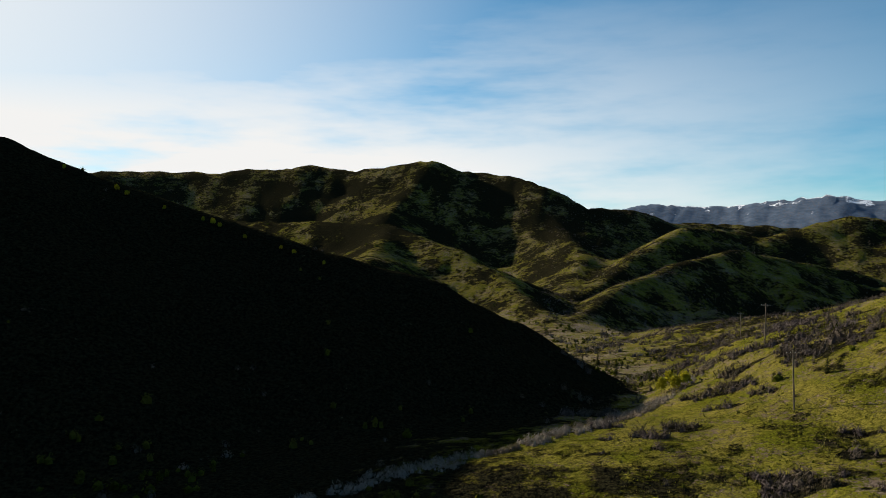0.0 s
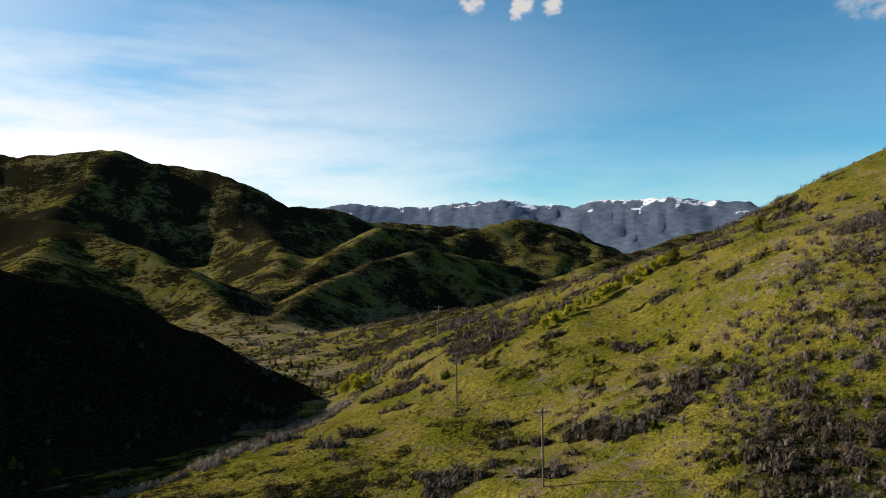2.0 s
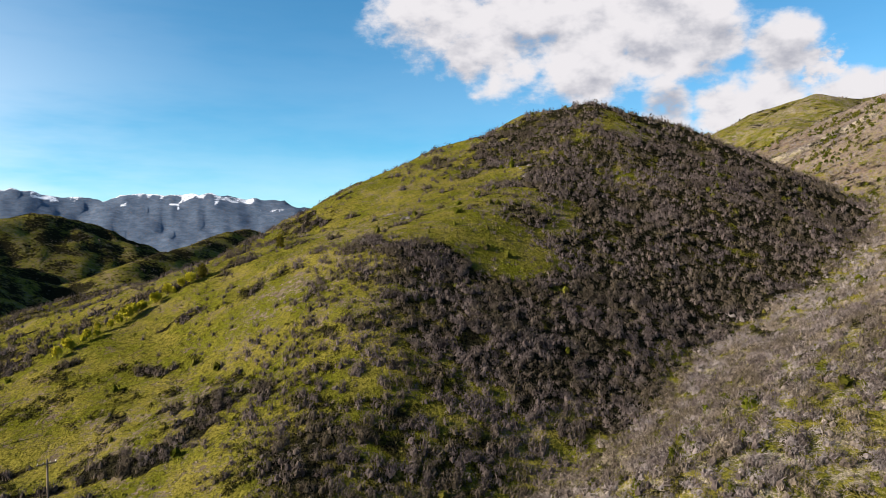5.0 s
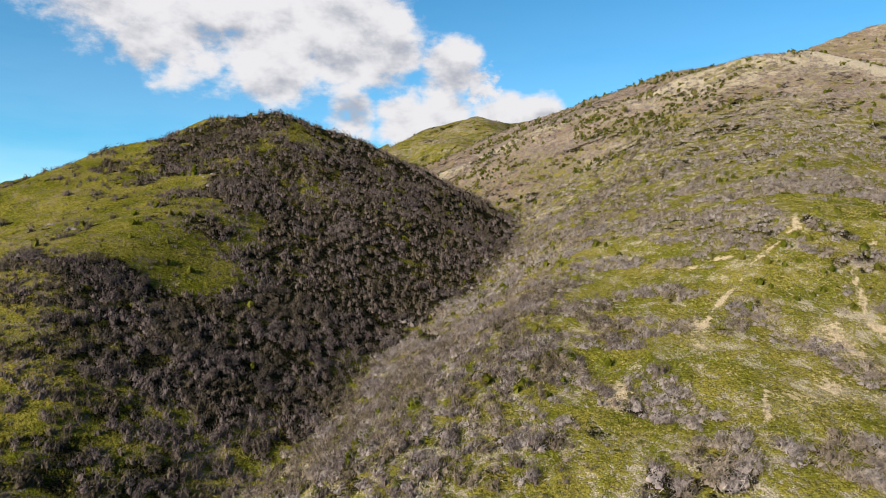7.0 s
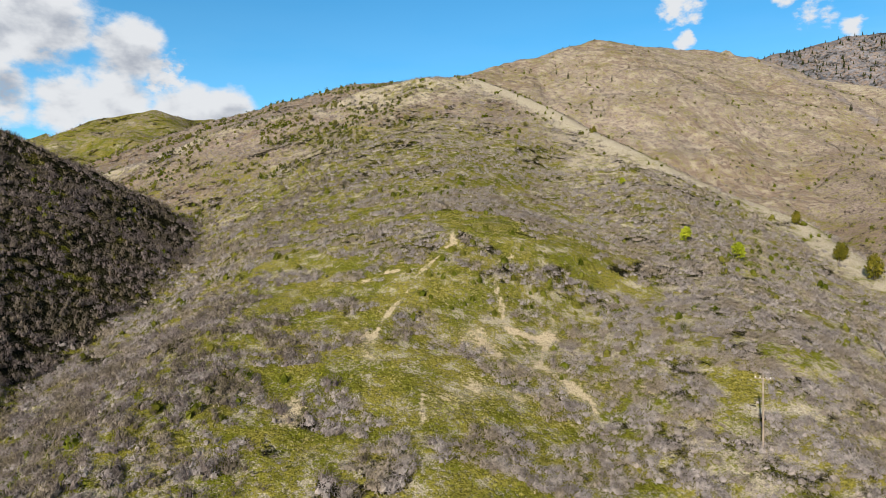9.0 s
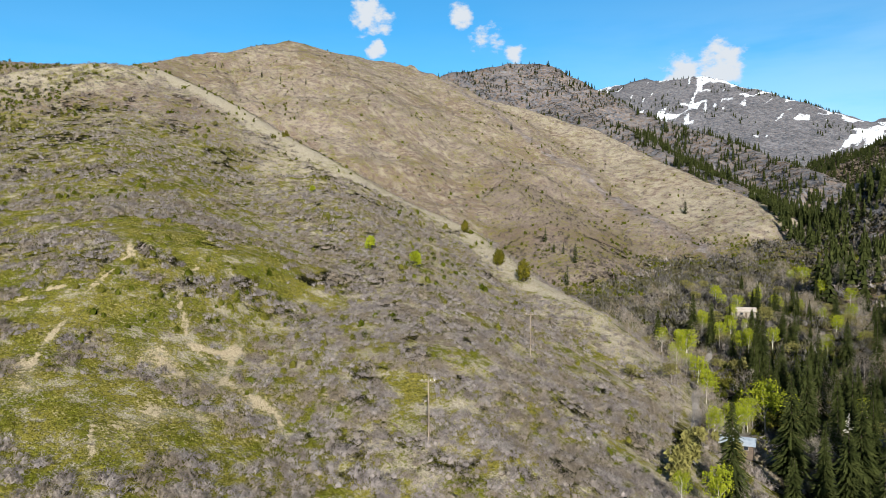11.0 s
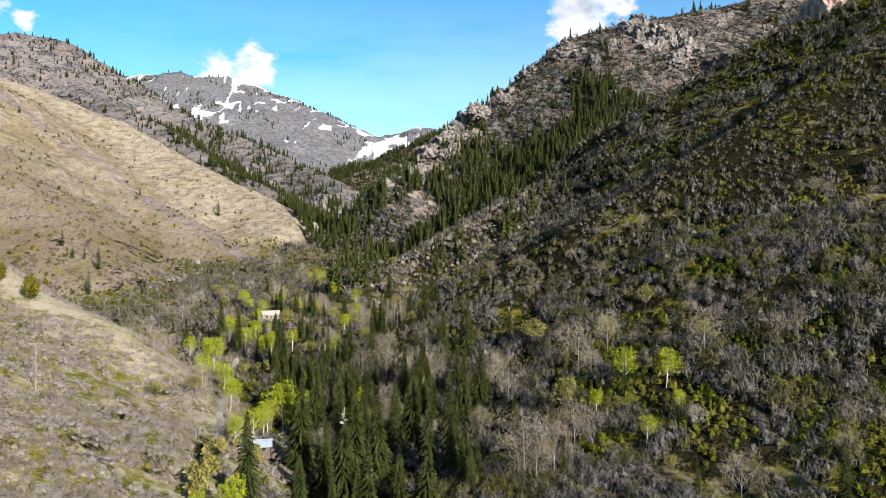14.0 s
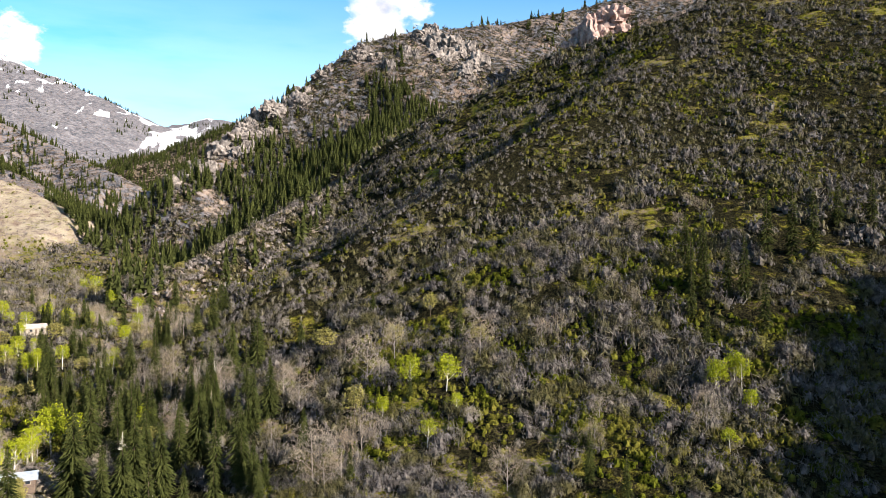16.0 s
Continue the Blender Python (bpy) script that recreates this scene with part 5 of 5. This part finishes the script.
for k, q in enumerate(wild(40, 170, 330, 176, 216, 4, 8, lambda x, y: True, 24)):
    stand(greys[k % 2], Matrix.LocRotScale((q[0], q[1], at_ground(*q[:2])), Euler((0, 0, k)), (q[2] / 9, q[2] / 9, q[2] / 10)))


def utility_pole(height):
    pole = holder("utility_pole", "weathered wooden utility pole with one crossarm", "pole", "utility poles")
    bm = bmesh.new()
    limb(bm, (0, 0, -0.5), (0, 0, height), 0.17, 0.12, 10)
    part("post", bm, POLE_WOOD, pole)
    bm = bmesh.new()
    block(bm, 0, 0.14, height - 0.65, 2.4, 0.12, 0.16)
    part("crossarm", bm, POLE_WOOD, pole)
    for s in (-1, 1):
        bm = bmesh.new()
        limb(bm, (0.75 * s, 0.2, height - 0.62), (0.03 * s, 0.16, height - 1.3), 0.03, 0.03, 4)
        part("brace", bm, POLE_WOOD, pole)
    for x in (-1.05, -0.4, 0.4, 1.05):
        bm = bmesh.new()
        limb(bm, (x, 0.14, height - 0.5), (x, 0.14, height - 0.38), 0.035, 0.06, 8)
        limb(bm, (x, 0.14, height - 0.38), (x, 0.14, height - 0.28), 0.06, 0.03, 8)
        part("insulator", bm, INSULATOR, pole)
    return pole


post = utility_pole(10.8)
for k, (x, y) in enumerate(POLES):
    m = Matrix.LocRotScale((x, y, at_ground(x, y, 0.0)), Euler((0, radians(rnd.uniform(-1.5, 1.5)), radians((-8, -14, 35, 35, 35, -8, -8, -8)[k]))), None)
    if k == 0:
        post.matrix_basis = m
    else:
        stand(post, m)


def boulder(name, label, x, y, size, mat, seed, tall=1.0, detail=4):
    """A broken rock that sticks out of the slope."""
    g = random.Random(seed)
    bm = bmesh.new()
    bmesh.ops.create_icosphere(bm, subdivisions=detail, radius=1.0)
    shift = Vector((g.uniform(0, 99), g.uniform(0, 99), g.uniform(0, 99)))
    form = Vector((size * g.uniform(0.6, 1.2), size * g.uniform(0.6, 1.2), size * g.uniform(0.6, 1.1) * tall))
    for v in bm.verts:
        d = v.co.copy()
        cut = noise.noise(d * 1.3 + shift) * 0.55 + (abs(noise.noise(d * 2.7 + shift)) - 0.25) * 0.6 + (abs(noise.noise(d * 6.0 + shift)) - 0.2) * 0.28
        d = d * (1 + cut)
        d.z = round(d.z * 3.5 + noise.noise(d * 2 + shift)) / 3.5 * 0.45 + d.z * 0.55
        v.co = Vector((d.x * form.x, d.y * form.y, d.z * form.z))
    me = bpy.data.meshes.new(name)
    bm.to_mesh(me)
    bm.free()
    me.materials.append(mat)
    ob = tagged(new(name, me), label, "rock")
    ob.location = (x, y, at_ground(x, y, 0) + size * 0.05)
    ob.rotation_euler = (0, 0, g.uniform(0, 6.28))
    return ob


for k, (x, y) in enumerate(ROCKS):
    for j in range(3):
        tagged(boulder("rock", "pale weathered stone lying in the grass", x + rnd.gauss(0, 1.3), y + rnd.gauss(0, 1.3), rnd.uniform(0.3, 0.8), STONE, 300 + 9 * k + j, 0.8, 2), group="stones in the grass")
for k, (x, y, s) in enumerate(CRAGS):
    for j in range(3):
        tagged(boulder("crag", "jagged grey-tan crag on the canyon ridge", x + rnd.gauss(0, s * 0.9), y + rnd.gauss(0, s * 0.9), s * rnd.uniform(0.55, 1.15), STONE, 400 + 9 * k + j, 1.0), group="ridge crags")
for k, (x, y, s) in enumerate(CLIFFS):
    for j in range(3):
        tagged(boulder("cliff", "broken reddish cliff near the summit" if s > 15 else "broken pale grey cliff high on the mountain", x + rnd.gauss(0, s * 0.9), y + rnd.gauss(0, s * 0.9), s * rnd.uniform(0.6, 1.35), RED_STONE if s > 15 else STONE, 700 + 9 * k + j, 1.3), group="summit cliffs")


def gable_roof(bm, lx, ly, z, rise, over, thick):
    """Two sloping slabs with an overhang; the ridge runs along x."""
    hx, hy = lx / 2 + over, ly / 2 + over
    for s in (-1, 1):
        lo, hi = Vector((0, s * hy, z - over * rise / (ly / 2))), Vector((0, 0, z + rise))
        up = Vector((0, 0, thick))
        c = [Vector((-hx, lo.y, lo.z)), Vector((hx, lo.y, lo.z)), Vector((hx, 0, hi.z)), Vector((-hx, 0, hi.z))]
        v = [bm.verts.new(p) for p in c] + [bm.verts.new(p + up) for p in c]
        for f in ((0, 1, 2, 3), (7, 6, 5, 4), (0, 4, 5, 1), (1, 5, 6, 2), (2, 6, 7, 3), (3, 7, 4, 0)):
            bm.faces.new([v[i] for i in f])
    bmesh.ops.recalc_face_normals(bm, faces=bm.faces)


def small_house(name, label, x, y, turn, lx, ly, wall_h, rise, wall_mat, roof_mat, wing=None):
    house = holder(name, label, "house")
    bm = bmesh.new()
    block(bm, 0, 0, -1.5, lx, ly, wall_h + 1.5)
    for s in (-1, 1):
        a, b, c = (bm.verts.new((s * lx / 2, -ly / 2, wall_h)), bm.verts.new((s * lx / 2, ly / 2, wall_h)), bm.verts.new((s * lx / 2, 0, wall_h + rise)))
        bm.faces.new((a, b, c))
    part("wall", bm, wall_mat, house)
    bm = bmesh.new()
    gable_roof(bm, lx, ly, wall_h, rise, 0.6, 0.14)
    roof = part("roof", bm, roof_mat, house)
    for wx in (-lx * 0.28, lx * 0.24):
        for s in (-1, 1):
            bm = bmesh.new()
            block(bm, wx, s * (ly / 2 + 0.02), 1.0, 1.3, 0.10, 1.2)
            frame_part = part("window", bm, PALE_WALL, house)
            bm = bmesh.new()
            block(bm, wx, s * (ly / 2 + 0.06), 1.1, 1.08, 0.06, 1.0)
            part("pane", bm, DARK_GLASS, frame_part)
    bm = bmesh.new()
    block(bm, 0.0, ly / 2 + 0.03, 0.0, 0.95, 0.08, 2.05)
    part("door", bm, LOG_WALL, house)
    bm = bmesh.new()
    block(bm, lx * 0.3, -ly * 0.15, wall_h + rise * 0.4, 0.6, 0.6, rise * 0.6 + 0.7)
    part("chimney", bm, STONE, roof)
    if wing:
        bm = bmesh.new()
        block(bm, lx * 0.5 + wing / 2, 0, -1.5, wing, ly * 0.7, wall_h + 0.9)
        part("wing", bm, wall_mat, house)
        bm = bmesh.new()
        block(bm, lx * 0.5 + wing / 2, 0, wall_h - 0.55, wing + 0.8, ly * 0.7 + 0.9, 0.22)
        part("wing_roof", bm, roof_mat, house)
    house.matrix_basis = Matrix.LocRotScale((x, y, at_ground(x, y, -0.3)), Euler((0, 0, radians(turn))), None)
    return house


small_house("cabin", "small cabin with a pale blue-white metal roof among firs", CABIN[0], CABIN[1], 20, 7.5, 5.0, 2.4, 1.1, LOG_WALL, METAL_ROOF)
small_house("house", "pale house with a light tan roof in the canyon", HOUSE[0], HOUSE[1], 30, 8.5, 6.0, 2.8, 1.5, PALE_WALL, TAN_ROOF, 3.2)


def ribbon_road():
    """A gravel road laid on the slope, with a crowned top and thickness."""
    pts = [Vector((x, y, 0)) for x, y in [(142, -330), (128, -300)] + ROAD + [(56, -128)]]
    fine = []
    for k in range(1, len(pts) - 2):
        a, b, c, d = pts[k - 1:k + 3]
        n = max(3, int((c - b).length / 2.5))
        for q in range(n):
            u = q / n
            fine.append(0.5 * (2 * b + (c - a) * u + (2 * a - 5 * b + 4 * c - d) * u * u + (3 * b - a - 3 * c + d) * u ** 3))
    bm = bmesh.new()
    rows = []
    for k, p in enumerate(fine):
        way = (fine[min(k + 1, len(fine) - 1)] - fine[max(k - 1, 0)]).normalized()
        side = Vector((-way.y, way.x, 0))
        half = 1.1 + 0.2 * math.sin(k * 0.7)
        z = sum(at_ground(*(p + side * o).xy, 0) for o in (-1.0, 0, 1.0)) / 3 + 0.12
        rows.append([bm.verts.new(p + side * o + Vector((0, 0, z + h))) for o, h in ((-half - 0.9, -0.8), (-half, 0), (0, 0.06), (half, 0), (half + 0.9, -0.8))])
    for a, b in zip(rows[:-1], rows[1:]):
        for i in range(4):
            bm.faces.new((a[i], a[i + 1], b[i + 1], b[i])).smooth = True
    me = bpy.data.meshes.new("road")
    bm.to_mesh(me)
    bm.free()
    me.materials.append(GRAVEL)
    tagged(new("road", me), "narrow grey gravel road along the creek", "road", kind="structure")


ribbon_road()
